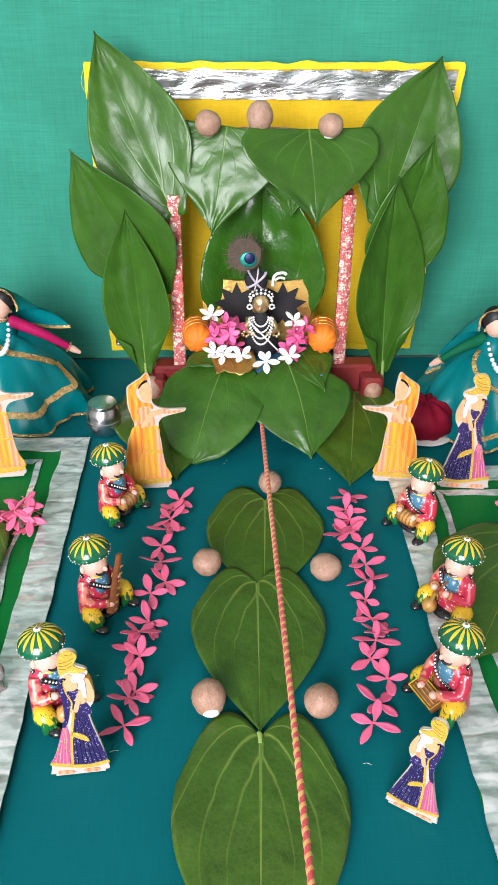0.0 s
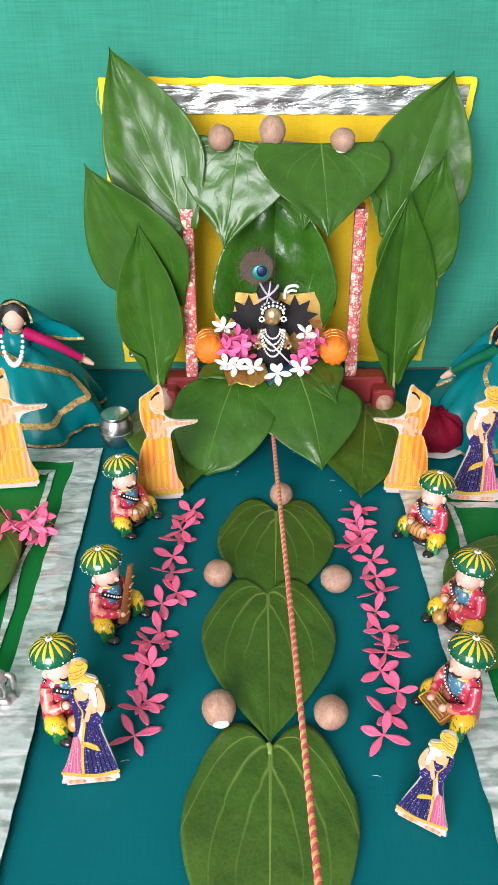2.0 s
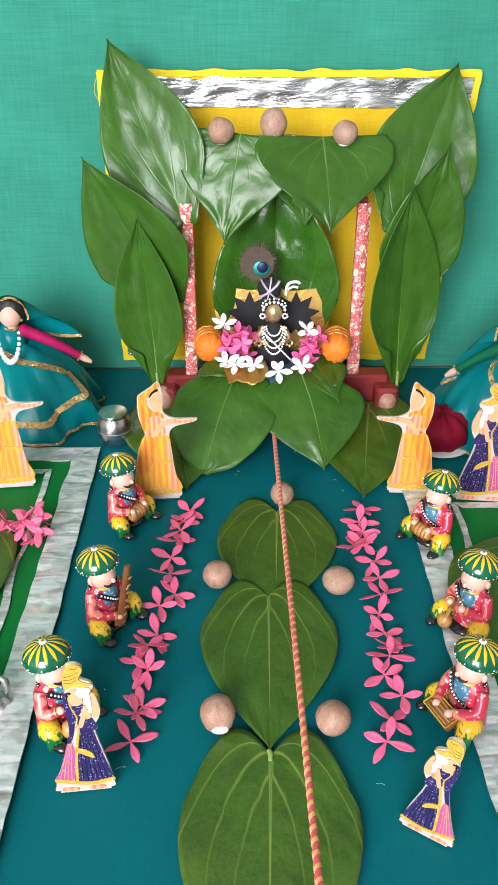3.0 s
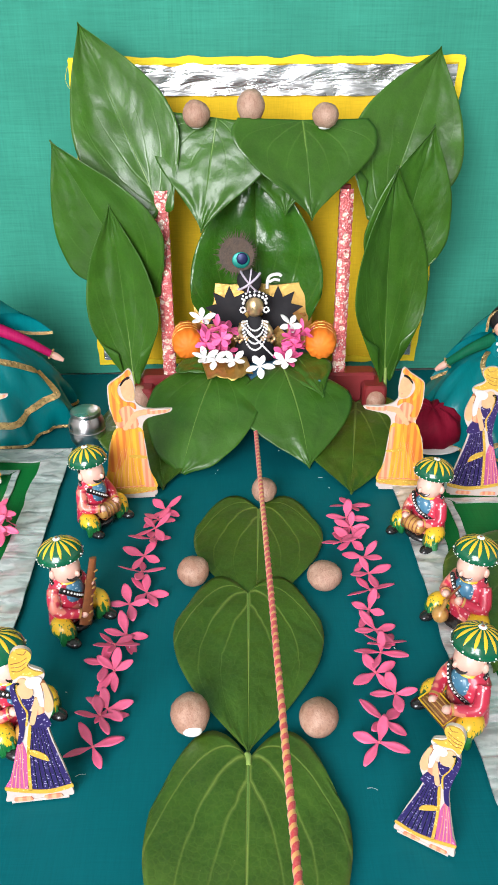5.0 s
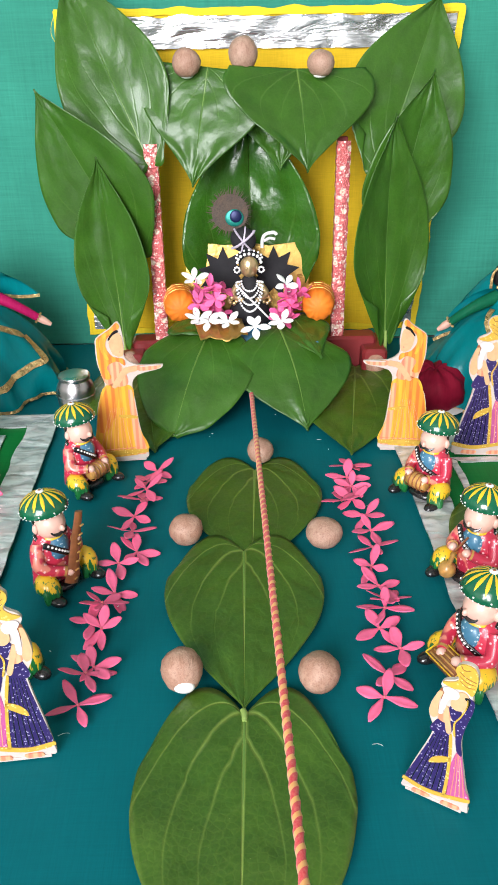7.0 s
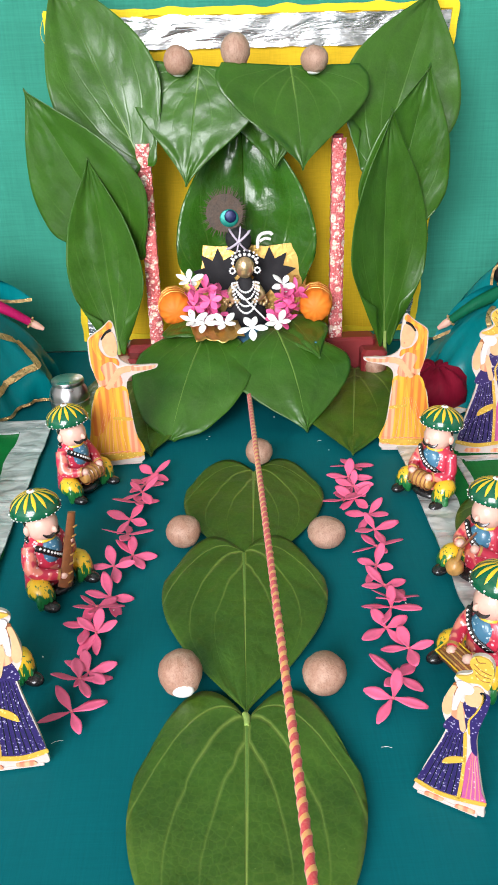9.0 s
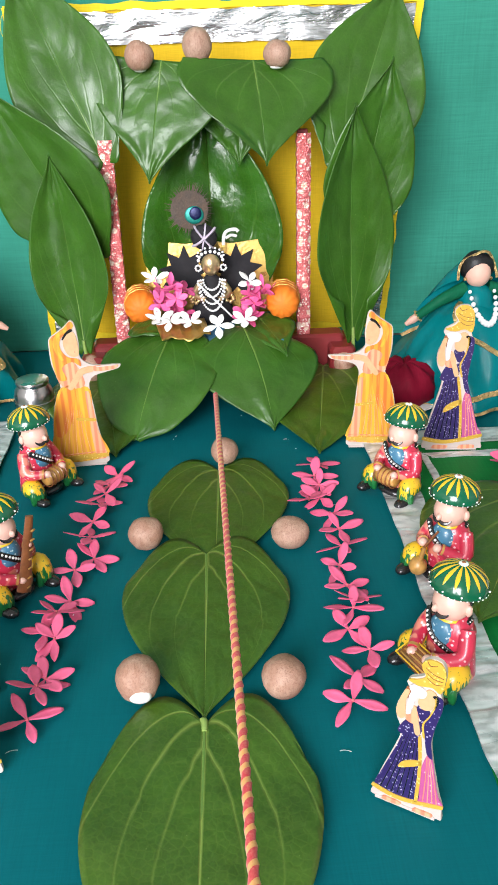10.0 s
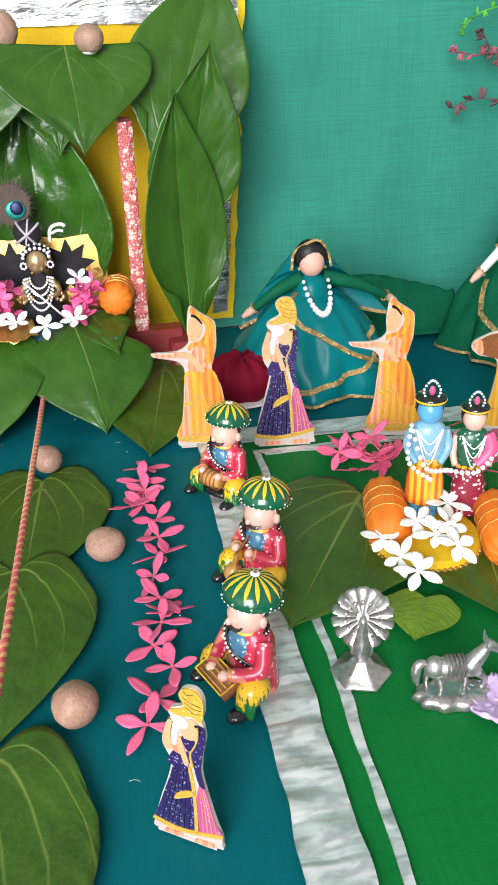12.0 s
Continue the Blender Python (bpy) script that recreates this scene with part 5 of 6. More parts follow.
def peacock(x, y, turn):
    g = Geo()
    hexa = lambda s: 1.0 / max(math.cos(((s * 6) % 1 - 0.5) * math.pi / 3), 0.5) * 0.87
    g.lathe([(0.0, 0.0), (0.0155, 0.0), (0.0158, 0.0012), (0.0140, 0.0028), (0.0060, 0.0072), (0.0052, 0.0095), (0.0030, 0.0105), (0.0, 0.0105)], 0, seg=48, scallop=hexa)
    g.tube(curve_points([(0, 0.0, 0.009), (0, -0.0005, 0.0150), (0, -0.001, 0.024), (0, -0.0035, 0.031), (0, -0.0045, 0.036)], 12), [0.0034, 0.0036, 0.0044, 0.0052, 0.0056, 0.0054, 0.0046, 0.0036, 0.0028, 0.0022, 0.0019, 0.0019, 0.0020], 0, 12)
    g.ball((0, -0.0048, 0.0372), (0.0021, 0.0026, 0.0024), 0, seg=10)
    g.tube([(0, -0.0065, 0.0370), (0, -0.0100, 0.0355)], [0.0008, 0.0002], 0, 6)
    for s in (-1, 1):
        g.ball((s * 0.0046, 0.0005, 0.020), (0.0018, 0.0045, 0.0085), 0, seg=10)
    mid = Vector((0, 0.0022, 0.0335))
    for k in range(13):
        a = radians(-150 + 300 * k / 12)
        d = Vector((math.sin(a), 0.42 * math.cos(a), 0.90 * math.cos(a)))
        g.tube([mid + d * 0.003, mid + d * 0.008, mid + d * 0.0122, mid + d * 0.0146, mid + d * 0.0156], [0.0012, 0.0024, 0.0036, 0.0037, 0.0020], 0, 10, 0.45)
        g.ball(mid + d * 0.0085 + Vector((0, -0.0016, 0)), (0.0013, 0.0010, 0.0013), 0, seg=8, rings=5)
    g.lathe([(0.0, -0.0008), (0.0120, -0.0008), (0.0122, 0.0006), (0.0, 0.0008)], 0, Matrix.Translation(mid + Vector((0, 0.0012, 0))) @ Matrix.Rotation(radians(65), 4, "X"), 40)
    o = g.ob("silver_peacock", SILVER)
    o.matrix_world = pose(x, y, 0.0022, 0, 0, turn)
    tagged(o, "small silver peacock ornament with fanned tail on hexagonal base", "ornament")


peacock(0.1835, 0.3600, -16)


def horse(x, y, turn, label):
    g = Geo()
    wavy = lambda s: 1 + 0.07 * math.cos(s * 2 * math.pi * 10)
    g.lathe([(0.0, 0.0), (0.0165, 0.0), (0.0185, 0.002), (0.0180, 0.0045), (0.0155, 0.0062), (0.008, 0.0066), (0.0, 0.0068)], 0, Matrix.Diagonal((1.0, 0.55, 1, 1)), 60, wavy)
    g.ball((-0.002, 0, 0.0205), (0.0115, 0.0052, 0.0056), 0, seg=18)
    g.ball((-0.0095, 0, 0.0212), (0.0055, 0.0050, 0.0058), 0, seg=14)
    g.ball((0.0075, 0, 0.0208), (0.0052, 0.0046, 0.0060), 0, seg=14)
    g.tube(curve_points([(0.008, 0, 0.0225), (0.0125, 0, 0.0285), (0.0150, 0, 0.0330)], 7), [0.0048, 0.0044, 0.0040, 0.0036, 0.0032, 0.0028, 0.0026, 0.0026], 0, 12)
    g.tube(curve_points([(0.0138, 0, 0.0340), (0.0180, 0, 0.0318), (0.0225, 0, 0.0285)], 6), [0.0026, 0.0030, 0.0028, 0.0024, 0.0020, 0.0018, 0.0013], 0, 12)
    for s in (-1, 1):
        g.tube([(0.0138, s * 0.0014, 0.035), (0.0130, s * 0.0020, 0.0405)], [0.0011, 0.0003], 0, 6)
    for lx, b in ((-0.0110, -0.002), (-0.0080, 0.002), (0.0070, 0.0), (0.0105, 0.005)):
        s = 1 if lx in (-0.0110, 0.0070) else -1
        lift = 0.004 if lx > 0.01 else 0
        g.tube(curve_points([(lx, s * 0.0026, 0.0190), (lx + b * 0.8, s * 0.0028, 0.0125 + lift * 0.5), (lx + b * 0.5, s * 0.0028, 0.006 + lift)], 6), [0.0026, 0.0022, 0.0018, 0.0015, 0.0013, 0.0012, 0.0015], 0, 8)
    g.tube(curve_points([(-0.0140, 0, 0.0245), (-0.0180, 0, 0.0230), (-0.0185, 0, 0.0160), (-0.0175, 0, 0.0105)], 8), [0.0012, 0.0018, 0.0022, 0.0025, 0.0026, 0.0024, 0.0020, 0.0015, 0.0006], 0, 8)
    for k in range(5):
        g.tube([(-0.004 + k * 0.002, 0.0056 * math.cos(a), 0.0206 + 0.0060 * math.sin(a)) for a in (math.pi * (j / 10) for j in range(-1, 12))], 0.0006, 0, 5)
    g.tube([(0.0085 + 0.002 * math.sin(a), 0.0050 * math.cos(a), 0.0225 + 0.0052 * math.sin(a)) for a in (2 * math.pi * j / 14 for j in range(15))], 0.0008, 0, 5)
    o = g.ob("silver_horse", SILVER)
    o.matrix_world = pose(x, y, 0.0022, 0, 0, turn)
    tagged(o, label, "ornament", "silver horse ornaments")


horse(0.2215, 0.3335, -6, "small silver horse ornament on a wavy base, on satin")
horse(-0.1900, 0.3790, 176, "small silver horse ornament standing on silver ribbon")

# ---- swing seat: what sits on it ----
ORANGE_CLOTH = plain("orange_cloth", (0.80, 0.19, 0.012), 0.6, vary=0.15, scale=120)
THREAD = plain("gold_thread", (0.72, 0.42, 0.10), 0.4, metal=0.5)


def bolster(m, r, length, label, grp):
    t = thing("bolster_cushion", m, label, "cushion", grp)
    prof = [(0.0, -0.5 * length - r * 0.35), (r * 0.45, -0.5 * length - r * 0.3), (r * 0.85, -0.5 * length - r * 0.05), (r, -0.5 * length + r * 0.35), (r * 1.02, 0), (r, 0.5 * length - r * 0.35), (r * 0.85, 0.5 * length + r * 0.05), (r * 0.45, 0.5 * length + r * 0.3), (0.0, 0.5 * length + r * 0.35)]
    g = Geo().lathe(prof, 0, Matrix.Rotation(radians(90), 4, "X"), 64)
    pucker = lambda p: 1 + (0.012 + 0.05 * min(1.0, abs(p[1]) / (0.5 * length)) ** 4) * math.sin(11 * math.atan2(p[2], p[0]) + 1.5 * math.sin(p[1] * 300))
    g.v = [(p[0] * pucker(p), p[1], p[2] * pucker(p)) for p in g.v]
    g.ob("pad", ORANGE_CLOTH, t)
    for k in (-0.18, 0.02, 0.22):
        Geo().tube([(r * 1.02 * math.cos(a), k * length, r * 1.02 * math.sin(a)) for a in (2 * math.pi * j / 28 for j in range(29))], 0.0004, seg=5).ob("thread", THREAD, t)


bolster(pose(-0.049, 0.785, 0.0760, 0, 0, 6), 0.0148, 0.036, "round orange bolster with gold thread on the seat", "bolsters on the seat")
bolster(pose(0.081, 0.782, 0.0760, 0, 0, -6), 0.0148, 0.036, "round orange bolster with gold thread on the seat", "bolsters on the seat")
bolster(pose(0.2335, 0.478, 0.0180, 4, 0, -12), 0.0132, 0.048, "long orange bolster with gold thread rings", "bolsters by the couple")
bolster(pose(0.2960, 0.448, 0.0180, 4, 0, -12), 0.0132, 0.048, "long orange bolster with gold thread rings", "bolsters by the couple")

VELVET = plain("black_velvet", (0.012, 0.011, 0.014), 0.8, vary=0.2)


def throne_back():
    t = thing("throne_back", pose(0.0165, 0.806, 0.058, -8, 0, 0), "gold foil throne back with black star-shaped cloth", "throne back")
    Geo().plate([(-0.056, 0.0), (0.056, 0.0), (0.060, 0.064), (0.048, 0.066), (0.020, 0.063), (0.0, 0.066), (-0.022, 0.064), (-0.047, 0.067), (-0.061, 0.063)], -0.001, 0.003).ob("gold_panel", GOLD, t, smooth=False)
    for s in (-1, 1):
        star = []
        for k in range(18):
            a = 2 * math.pi * k / 18
            r = 0.025 if k % 2 == 0 else 0.0145
            star.append((s * 0.024 + r * math.sin(a), 0.038 + r * math.cos(a)))
        Geo().plate(star[::-1], -0.0036, -0.0012).ob("star_cloth", VELVET, t, smooth=False)


throne_back()


def idol():
    """The seated metal figure, kept as one plain mesh in its dress and beads."""
    g = Geo()
    g.lathe([(0.0, 0.0), (0.020, 0.0), (0.022, 0.004), (0.017, 0.015), (0.0115, 0.028), (0.0085, 0.038), (0.004, 0.043), (0.0, 0.043)], 1, Matrix.Diagonal((1, 0.75, 1, 1)), 28)
    g.ball((0, -0.002, 0.0525), (0.0088, 0.0085, 0.0105), 0, seg=18, rings=12)
    g.ball((0, 0.0022, 0.057), (0.0108, 0.0085, 0.0100), 1, seg=16)
    g.ball((-0.005, 0.002, 0.076), (0.0120, 0.0085, 0.0115), 1, seg=18, rough=0.1)
    for k in range(9):
        a = math.pi * (k / 8)
        g.ball((0.0108 * math.cos(a), -0.0075 + 0.002 * math.sin(a), 0.0575 + 0.0072 * math.sin(a)), 0.0016, 2, seg=8, rings=5)
        g.ball((0.0118 * math.cos(a), -0.0050, 0.0610 + 0.0070 * math.sin(a)), 0.0011, 2, seg=8, rings=5)
    for s in (-1, 1):
        for k in range(8):
            a = 2 * math.pi * k / 8
            g.ball(Vector((s * 0.0112, -0.0070 + 0.0004 * k, 0.0500)) + Vector((0.0024 * math.cos(a), 0, 0.0028 * math.sin(a))), 0.0011, 2, seg=6, rings=4)
        g.tube(curve_points([(s * 0.009, -0.001, 0.036), (s * 0.0155, -0.008, 0.027), (s * 0.006, -0.0150, 0.024)], 8), [0.0034, 0.0034, 0.0033, 0.0032, 0.003, 0.0028, 0.0026, 0.0024, 0.0022], 0, 9)
        for k in range(7):
            g.ball((s * 0.0155 + 0.0035 * math.cos(k), -0.0095 + 0.0015 * math.sin(k * 2.0), 0.0225 + 0.003 * math.sin(k)), 0.0021, 0, seg=7, rings=5)
    for loop_, (w, d) in enumerate(((0.0075, 0.008), (0.0095, 0.014), (0.0112, 0.020), (0.0120, 0.026))):
        n = 13 + 4 * loop_
        for k in range(n):
            a = math.pi * k / (n - 1)
            z = 0.0400 - d * math.sin(a)
            g.ball((w * math.cos(a), -0.0085 - 0.0045 * math.sin(a) - 0.0012 * loop_ - 0.05 * (0.04 - z), z), 0.00115, 2, seg=7, rings=5)
    g.tube([(-0.013, -0.0165, 0.040), (0.017, -0.0195, 0.0085)], 0.0009, 2, 6)
    for deg, w in ((38, 0.0020), (128, 0.0016), (80, 0.0007)):
        for k in (-1, 1):
            a = radians(deg) + (math.pi if k < 0 else 0)
            arc = [(-0.005 + 0.0122 * math.sin(e) * math.cos(a), 0.002 - 0.0088 * math.cos(e), 0.076 + 0.0118 * math.sin(e) * math.sin(a)) for e in (math.pi * 0.5 * j / 6 for j in range(7))]
            g.tube(arc, w, 3, 6, 0.6)
    o = g.ob("seated_idol", [plain("old_gold", (0.74, 0.54, 0.30), 0.3, metal=0.85), VELVET, PEARL, plain("lilac_band", (0.62, 0.54, 0.66), 0.5)])
    o.matrix_world = pose(0.0165, 0.784, 0.058, 0, 0, 0)
    tagged(o, "small gold seated idol in black dress with pearl strings", "idol")


idol()


def peacock_feather():
    t = thing("peacock_feather", pose(0.000, 0.797, 0.156, -6, 0, 0), "brown peacock feather tip with a blue-green eye", "feather")
    barb = plain("feather_barb", (0.075, 0.045, 0.028), 0.6, vary=0.4, scale=700)
    teal, blue = plain("feather_teal", (0.01, 0.22, 0.18), 0.35, metal=0.4), plain("feather_blue", (0.008, 0.012, 0.07), 0.35, metal=0.4)
    g = Geo()
    rnd = random.Random(8)
    for k in range(260):
        a = 2 * math.pi * k / 260
        d = Vector((math.cos(a) * 0.0205, 0, math.sin(a) * 0.0225)) * rnd.uniform(0.86, 1.06)
        b = Vector((0.002 * rnd.uniform(-1, 1), rnd.uniform(-0.0012, 0.0012), 0.002 * rnd.uniform(-1, 1)))
        side = Vector((-math.sin(a), 0, math.cos(a))) * 0.00042
        p0, p1 = Vector((0.004, 0, -0.004)), Vector((0, 0, 0)) + d * 0.6 + b
        g.add([p0 - side, p0 + side, p1 + side, p1 - side, d + b * 1.5], [(0, 1, 2, 3), (3, 2, 4)])
    g.lathe([(0.0, -0.0004), (0.0165, -0.0003), (0.0165, 0.0003), (0.0, 0.0004)], 0, Matrix.Rotation(radians(90), 4, "X"), 30)
    g.ob("vane", barb, t)
    for c, r, y, mat, nm in (((0.0040, -0.0045), (0.0085, 0.0078), -0.0018, teal, "eye_ring"), ((0.0052, -0.0030), (0.0054, 0.0056), -0.0030, blue, "eye_spot")):
        Geo().ball((c[0], y, c[1]), (r[0], 0.0012, r[1]), seg=26).ob(nm, mat, t)
    Geo().tube([(0.004, 0.0005, -0.004), (0.014, 0.002, -0.034)], 0.0006, seg=6).ob("quill", PAINT_WHITE, t)


peacock_feather()


def hook_ornament():
    t = thing("white_hook_ornament", pose(0.0340, 0.794, 0.124, -8, 0, 0), "small white plume-shaped ornament by the throne back", "ornament")
    Geo().tube(curve_points([(-0.005, 0, 0.0), (-0.0045, 0, 0.008), (-0.001, 0, 0.0125), (0.006, 0, 0.0135), (0.0085, 0, 0.0115)], 14), 0.0016, seg=8).ob("stem", PAINT_WHITE, t)
    Geo().tube(curve_points([(-0.003, 0, 0.006), (0.002, 0, 0.0085), (0.007, 0, 0.0075)], 8), 0.0013, seg=8).ob("plume", PAINT_WHITE, t)


hook_ornament()


def gold_tray():
    t = thing("gold_tray", pose(-0.010, 0.738, 0.0640, 12, 0, 12), "crumpled gold foil tray at the seat's edge", "tray")
    rows = [[(-0.022 + 0.044 * i / 14, -0.014 + 0.028 * j / 9 + 0.004 * math.sin(i * 0.6), 0.0012 * soft(i * 0.5, j * 0.5, 1.3) + 0.0014 * (i % 3 == 0)) for i in range(15)] for j in range(10)]
    o = Geo().grid(rows).ob("foil", GOLD, t)
    s = o.modifiers.new("thickness", "SOLIDIFY")
    s.thickness = 0.0008


gold_tray()
fresh = random.Random(11)


def heap(kind, n, c, spread, z0, dz, tilt, label, grp, size=1.0):
    for k in range(n):
        flower(kind, c[0] + fresh.uniform(-1, 1) * spread[0], c[1] + fresh.uniform(-1, 1) * spread[1], z0 + dz * k / max(1, n - 1), tilt, label, grp, size)


heap("hot", 12, (-0.020, 0.768), (0.013, 0.009), 0.066, 0.032, 60, "fresh pink flower in a heap beside the idol", "flowers on the seat", 0.85)
heap("hot", 11, (0.055, 0.764), (0.012, 0.009), 0.066, 0.026, 60, "fresh pink flower in a heap beside the idol", "flowers on the seat", 0.85)
for x, y, z, rx, ry in ((-0.033, 0.770, 0.102, 30, -10), (-0.022, 0.746, 0.070, 25, 0), (-0.004, 0.744, 0.070, 30, 0), (0.020, 0.735, 0.068, 38, 0), (0.044, 0.742, 0.070, 35, 0), (0.050, 0.768, 0.096, 30, 10), (-0.030, 0.748, 0.072, 30, 0)):
    w = flower("white", x, y, z, 5, "fresh white five-petalled flower on the seat", "white flowers", 0.95)
    w.matrix_basis = pose(x, y, z, rx, ry) @ pose(0, 0, 0, 0, 0, fresh.uniform(0, 360)) @ Matrix.Scale(0.98, 4)

# ---- couple on the mat ----
BLUE_SKIN = plain("paint_sky_blue", (0.10, 0.36, 0.62), 0.35, coat=0.3)
PALE_BLUE = dotted("paint_pale_blue", (0.22, 0.44, 0.60), (0.6, 0.7, 0.75), 420, 0.2, 0.35)
DHOTI = pleated("paint_dhoti", (0.85, 0.48, 0.03), (0.72, 0.12, 0.03), (0.85, 0.6, 0.08), 70)
CHECK = dotted("maroon_check", (0.25, 0.015, 0.04), (0.8, 0.7, 0.68), 330, 0.36, 0.4)
BLOUSE = dotted("green_blouse", (0.01, 0.10, 0.05), (0.75, 0.8, 0.7), 380, 0.3, 0.4)


def standing_pair_figure(x, y, turn, h, lower, upper, face, extra, label, wide):
    g = Geo()
    s = h / 0.10
    P = lambda pts: [(r * s, z * s) for r, z in pts]
    if wide:
        g.lathe(P([(0.0, 0.0), (0.014, 0.0), (0.0148, 0.003), (0.0140, 0.012), (0.0120, 0.030), (0.0095, 0.042), (0.0, 0.043)]), 0, Matrix.Diagonal((1, 0.75, 1, 1)), 26)
    else:
        for k in (-1, 1):
            g.tube([(k * 0.0055 * s, -0.002, 0.0), (k * 0.0055 * s, 0, 0.016 * s)], [0.0048 * s, 0.0046 * s], 2, 12)
            g.ball((k * 0.0058 * s, -0.004 * s, 0.002 * s), (0.004 * s, 0.006 * s, 0.0026 * s), 2, seg=10)
        g.lathe(P([(0.0, 0.010), (0.0125, 0.010), (0.0138, 0.014), (0.0130, 0.028), (0.0112, 0.040), (0.0105, 0.046), (0.0, 0.047)]), 0, Matrix.Diagonal((1, 0.75, 1, 1)), 26)
    g.lathe(P([(0.0098, 0.040), (0.0102, 0.048), (0.0118, 0.060), (0.0122, 0.066), (0.0085, 0.0715), (0.004, 0.0735), (0.0, 0.074)]), 1, Matrix.Diagonal((1.08, 0.72, 1, 1)), 26)
    for k in range(12):
        a = 2 * math.pi * k / 12
        g.ball((0.0108 * s * math.cos(a), 0.008 * s * math.sin(a), 0.042 * s), (0.0026 * s, 0.002 * s, 0.0016 * s), 5, seg=8, rings=5)
    for k in (-1, 1):
        g.tube(curve_points([(k * 0.0112 * s, 0, 0.067 * s), (k * 0.0142 * s, -0.001, 0.054 * s), (k * 0.0125 * s if wide else k * 0.008 * s, -0.008 * s, 0.044 * s)], 8), [0.0033 * s, 0.0033 * s, 0.0032 * s, 0.0031 * s, 0.003 * s, 0.0028 * s, 0.0027 * s, 0.0026 * s, 0.0025 * s], 1 if not wide else 2, 10)
    g.ball((0, -0.001, 0.0815 * s), (0.0088 * s, 0.0086 * s, 0.0100 * s), 2, seg=20, rings=12)
    g.ball((0, 0.0028 * s, 0.0830 * s), (0.0100 * s, 0.0085 * s, 0.0100 * s), 3, seg=16)
    g.ball((0, -0.0095 * s, 0.0805 * s), (0.0012 * s, 0.0016 * s, 0.0018 * s), 2, seg=8, rings=5)
    g.lathe(P([(0.0092, 0.0878), (0.0104, 0.0885), (0.0106, 0.0912), (0.0098, 0.0925), (0.004, 0.0935), (0.0, 0.094)]), 3, Matrix.Identity(4), 24)
    g.lathe(P([(0.0107, 0.0890), (0.0111, 0.0898), (0.0107, 0.0906)]), 5, Matrix.Identity(4), 24)
    g.ball((0, -0.004 * s, 0.0975 * s), (0.0022 * s, 0.0014 * s, 0.0036 * s), 6, seg=10)
    for k in range(13):
        a = math.pi * (-0.2 + 1.4 * k / 12)
        g.ball((0.0056 * s * math.cos(a) * (1 - 0.35 * max(0, math.sin(a))), -0.004 * s, 0.0975 * s + 0.0072 * s * math.sin(a)), 0.0010 * s, 4, seg=7, rings=5)
    for k in range(3):
        g.tube(curve_points([(-0.009 * s, -0.006 * s, 0.069 * s), (0, -0.0105 * s, (0.060 - 0.008 * k) * s), (0.009 * s, -0.006 * s, 0.069 * s)], 10), 0.0006 * s, 4, 5)
    if extra:
        g.tube(curve_points([(0.010 * s, -0.004 * s, 0.070 * s), (0.0135 * s, -0.0075 * s, 0.058 * s), (0.004 * s, -0.0105 * s, 0.046 * s)], 8), [0.005 * s] * 9, 6, 8, 0.5)
    o = g.ob("deity_figurine", [lower, upper, face, PAINT_BLACK, PEARL, PAINT_YELLOW, plain("paint_rose", (0.65, 0.09, 0.22), 0.4)])
    o.matrix_world = pose(x, y, 0.0135, 0, 0, turn)
    return tagged(o, label, "figurine", "painted standing pair")


standing_pair_figure(0.2590, 0.482, -14, 0.088, DHOTI, PALE_BLUE, BLUE_SKIN, False, "painted wooden figurine, blue with orange dhoti, standing", False)
standing_pair_figure(0.2860, 0.478, -14, 0.080, CHECK, BLOUSE, SKIN, True, "painted wooden figurine in green blouse and checked skirt", True)


def pedestal():
    t = thing("gold_pedestal", pose(0.253, 0.460, 0.006), "low gold stand draped in yellow cloth", "stand")
    Geo().lathe([(0.0, 0.0), (0.032, 0.0), (0.034, 0.002), (0.033, 0.006), (0.031, 0.0072), (0.0, 0.0072)], seg=40).ob("drape", YELLOW, t)
    g = Geo()
    for k in range(60):
        a = 2 * math.pi * k / 60
        g.ball((0.034 * math.cos(a), 0.034 * math.sin(a), 0.0016), 0.0018, seg=6, rings=4)
    g.ob("beaded_rim", GOLD, t)


pedestal()


def pearl_garland():
    t = thing("pearl_garland", pose(0, 0, 0), "string of white pearls hung across the painted pair", "garland")
    for a, b, c in (((0.2450, 0.474, 0.080), (0.252, 0.466, 0.055), (0.266, 0.465, 0.052)), ((0.266, 0.465, 0.052), (0.283, 0.462, 0.050), (0.299, 0.470, 0.058)), ((0.2450, 0.474, 0.080), (0.243, 0.470, 0.058), (0.2560, 0.466, 0.046))):
        for p in curve_points([a, b, c], 11):
            Geo().ball((0, 0, 0), 0.0016, seg=8, rings=6).ob("pearl", PEARL, t).location = p


pearl_garland()
for x, y, z in ((0.244, 0.454, 0.020), (0.270, 0.470, 0.019), (0.251, 0.438, 0.020), (0.260, 0.428, 0.018), (0.222, 0.450, 0.013), (0.227, 0.431, 0.012), (0.233, 0.416, 0.012), (0.262, 0.446, 0.020)):
    w = flower("white", x, y, z + 0.002, 16, "fresh white five-petalled flower before the pair", "white flowers", 1.2)
    w.matrix_basis = pose(x, y, z + 0.005, fresh.uniform(12, 34), fresh.uniform(-14, 14)) @ pose(0, 0, 0, 0, 0, fresh.uniform(0, 360)) @ Matrix.Scale(1.0, 4)
heap("pink", 12, (0.242, 0.560), (0.024, 0.011), 0.004, 0.024, 55, "fresh pink flower heaped on green satin", "heaped flowers", 1.0)
heap("pink", 6, (0.312, 0.520), (0.010, 0.012), 0.006, 0.045, 55, "fresh pink flower heaped behind the pair", "heaped flowers", 1.0)
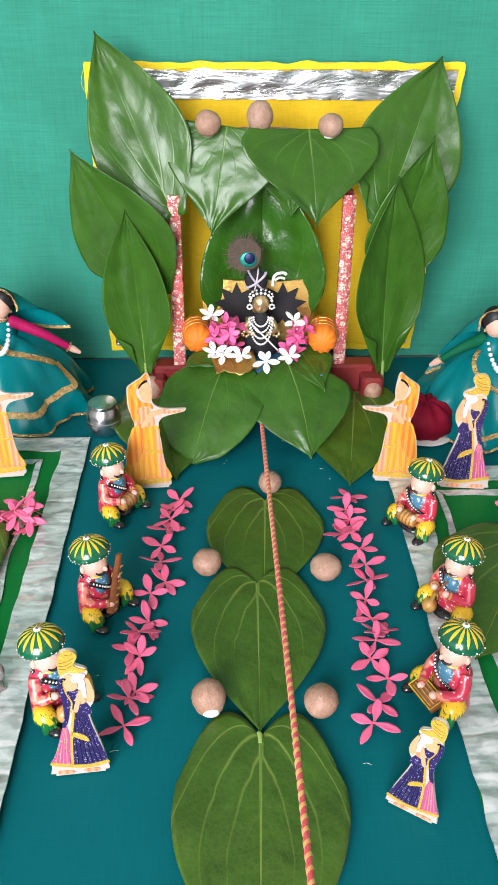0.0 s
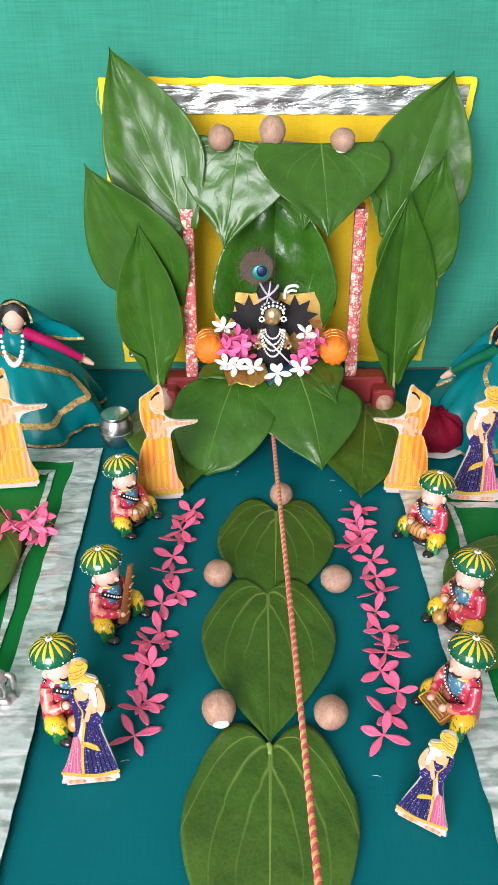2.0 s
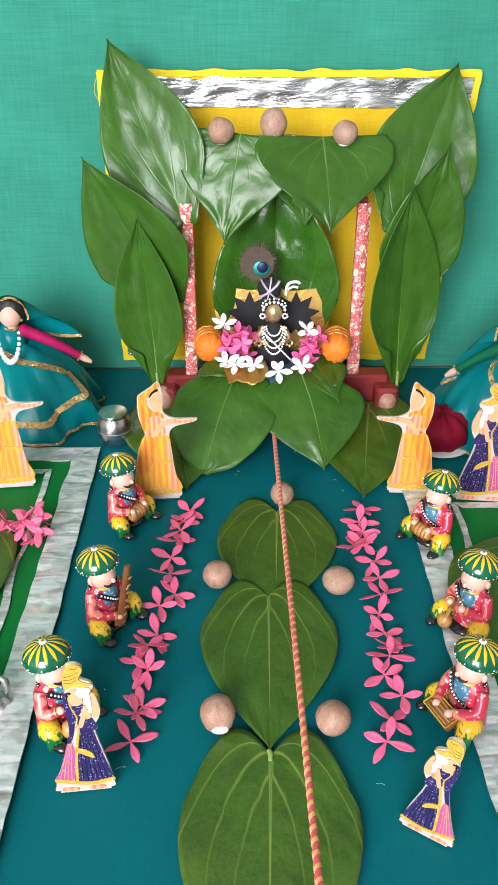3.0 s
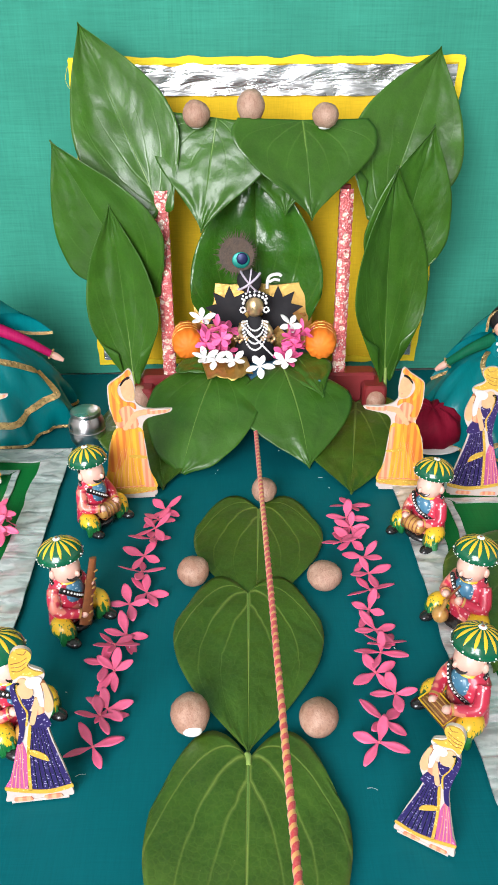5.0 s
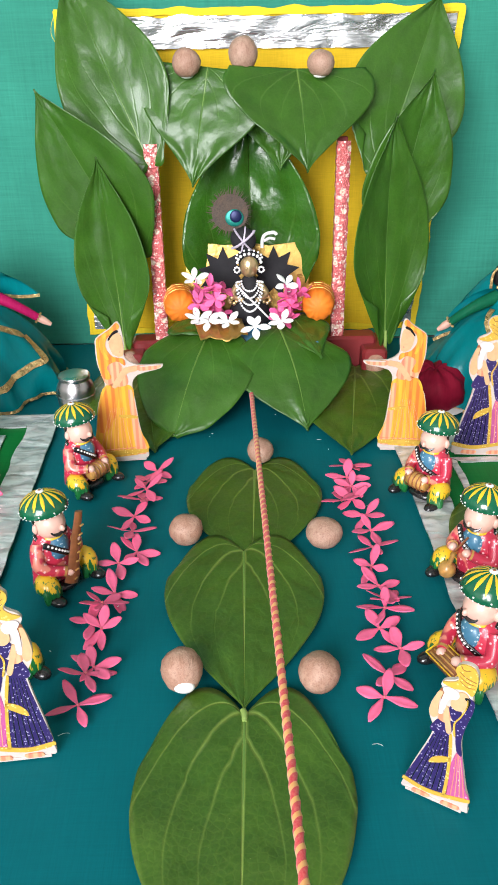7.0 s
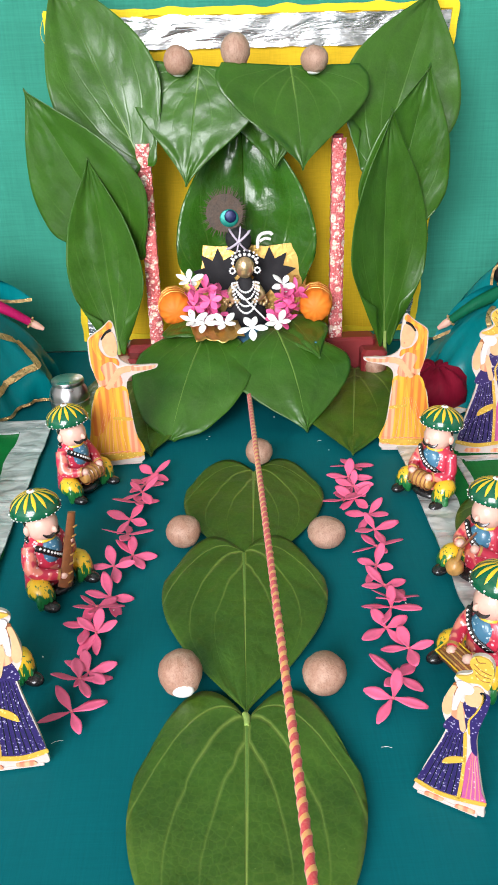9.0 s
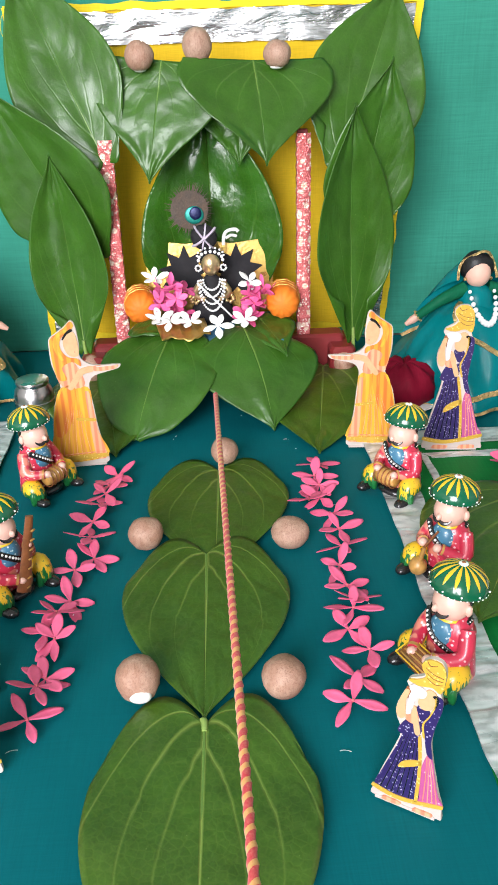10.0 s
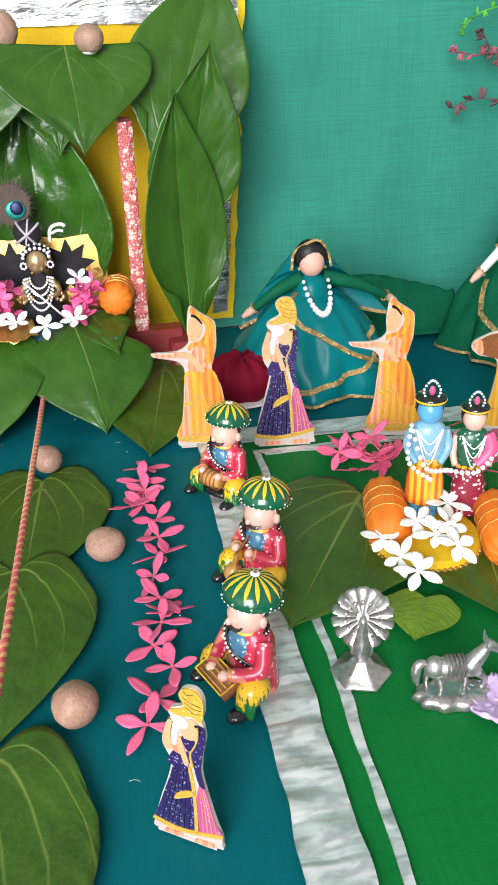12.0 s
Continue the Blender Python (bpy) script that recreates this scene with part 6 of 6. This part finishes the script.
heap("pink", 9, (-0.205, 0.563), (0.020, 0.014), 0.004, 0.020, 50, "fresh pink flower heaped on green satin", "heaped flowers", 1.0)

LILAC = plain("lilac_petal", (0.62, 0.45, 0.72), 0.6, vary=0.08)


def lilac_flower():
    t = thing("lilac_flower", pose(0.2420, 0.3235, 0.0025), "crumpled pale lilac flower on green satin", "flower")
    for k in range(6):
        a = 2 * math.pi * k / 6 + 0.3
        rows = [[(u * 0.017, q * 0.0085 * math.sin(math.pi * (0.15 + 0.78 * u)), 0.002 + 0.004 * u + 0.0012 * math.sin(9 * u + 7 * q + k)) for q in (-1, -0.6, -0.2, 0.2, 0.6, 1)] for u in (i / 8 for i in range(9))]
        g = Geo().grid(rows)
        r = Matrix.Rotation(a, 3, "Z")
        g.v = [tuple(r @ Vector(p)) for p in g.v]
        g.ob("petal", LILAC, t).modifiers.new("thickness", "SOLIDIFY").thickness = 0.0004


lilac_flower()

DRY = plain("dried_bud", (0.16, 0.07, 0.075), 0.7, vary=0.4)
DRY_PINK = plain("dried_pink_bud", (0.42, 0.11, 0.16), 0.7, vary=0.3)
SPROUT = plain("fresh_sprout", (0.10, 0.42, 0.03), 0.5, vary=0.2)


def sprig(pts, buds, mat, label, size, seed):
    """A stem with small buds along its outer end, pinned against the hanging cloth."""
    rnd = random.Random(seed)
    t = thing("dried_sprig", pose(0, 0, 0), label, "sprig", "sprigs on the cloth")
    line = curve_points(pts, 24)
    Geo().tube(line, 0.0007, seg=6).ob("stem", DRY if mat is not SPROUT else SPROUT, t)
    for k in range(buds):
        p = line[int(24 * (0.35 + 0.65 * k / max(1, buds - 1)))]
        d = Vector((rnd.uniform(-1, 0.3), rnd.uniform(-0.6, 0.1), rnd.uniform(-1, 1))).normalized()
        g = Geo()
        for j in range(3):
            e = (d + Vector((rnd.uniform(-0.6, 0.6), rnd.uniform(-0.3, 0.3), rnd.uniform(-0.6, 0.6)))).normalized()
            g.tube([p, p + e * size * 0.5, p + e * size], [size * 0.12, size * 0.26, size * 0.05], 0, 6, 0.7)
        g.ob("bud", mat, t)


sprig([(0.60, 0.868, 0.27), (0.50, 0.866, 0.262), (0.445, 0.866, 0.250), (0.405, 0.866, 0.254)], 16, DRY_PINK, "dried pink flower spike pinned to the cloth", 0.007, 1)
sprig([(0.60, 0.868, 0.22), (0.50, 0.866, 0.205), (0.44, 0.866, 0.212), (0.412, 0.866, 0.205)], 7, DRY, "dried brown sprig pinned to the cloth", 0.010, 2)
sprig([(0.58, 0.868, 0.30), (0.47, 0.866, 0.292), (0.43, 0.866, 0.284), (0.414, 0.866, 0.268)], 9, SPROUT, "fresh green sprout with small leaves on the cloth", 0.006, 3)
sprig([(0.60, 0.868, 0.25), (0.50, 0.866, 0.235), (0.455, 0.866, 0.246), (0.435, 0.866, 0.270)], 9, DRY, "dried brown sprig pinned to the cloth", 0.009, 4)

# any flower model not used yet lies with the heaped ones
for f in pinks + hots + whites:
    if f.name not in used:
        f.matrix_basis = pose(-0.215, 0.560, 0.012, 10, 12, 40)
        used.add(f.name)
        tagged(f, "fresh flower lying on the mat", "flower", "loose flowers")


def lint():
    """Stray fibres and crumbs on the cloth."""
    rnd = random.Random(21)
    g = Geo()
    for k in range(26):
        x, y = rnd.uniform(-0.16, 0.13), rnd.uniform(0.2, 0.75)
        a, l = rnd.uniform(0, 6.28), rnd.uniform(0.001, 0.003) if k < 9 else 0.0005
        c = Vector((math.cos(a), math.sin(a), 0)) * l
        o = Vector((x, y, 0.0007))
        g.tube(curve_points([o - c, o + Vector((-c.y, c.x, 0)) * rnd.uniform(-0.6, 0.6), o + c], 5), 0.00010 if k < 9 else 0.00028, seg=5)
    tagged(g.ob("lint", WHITE_PETAL), "tiny white fibres and crumbs scattered on the cloth", "lint", kind="stuff")


lint()
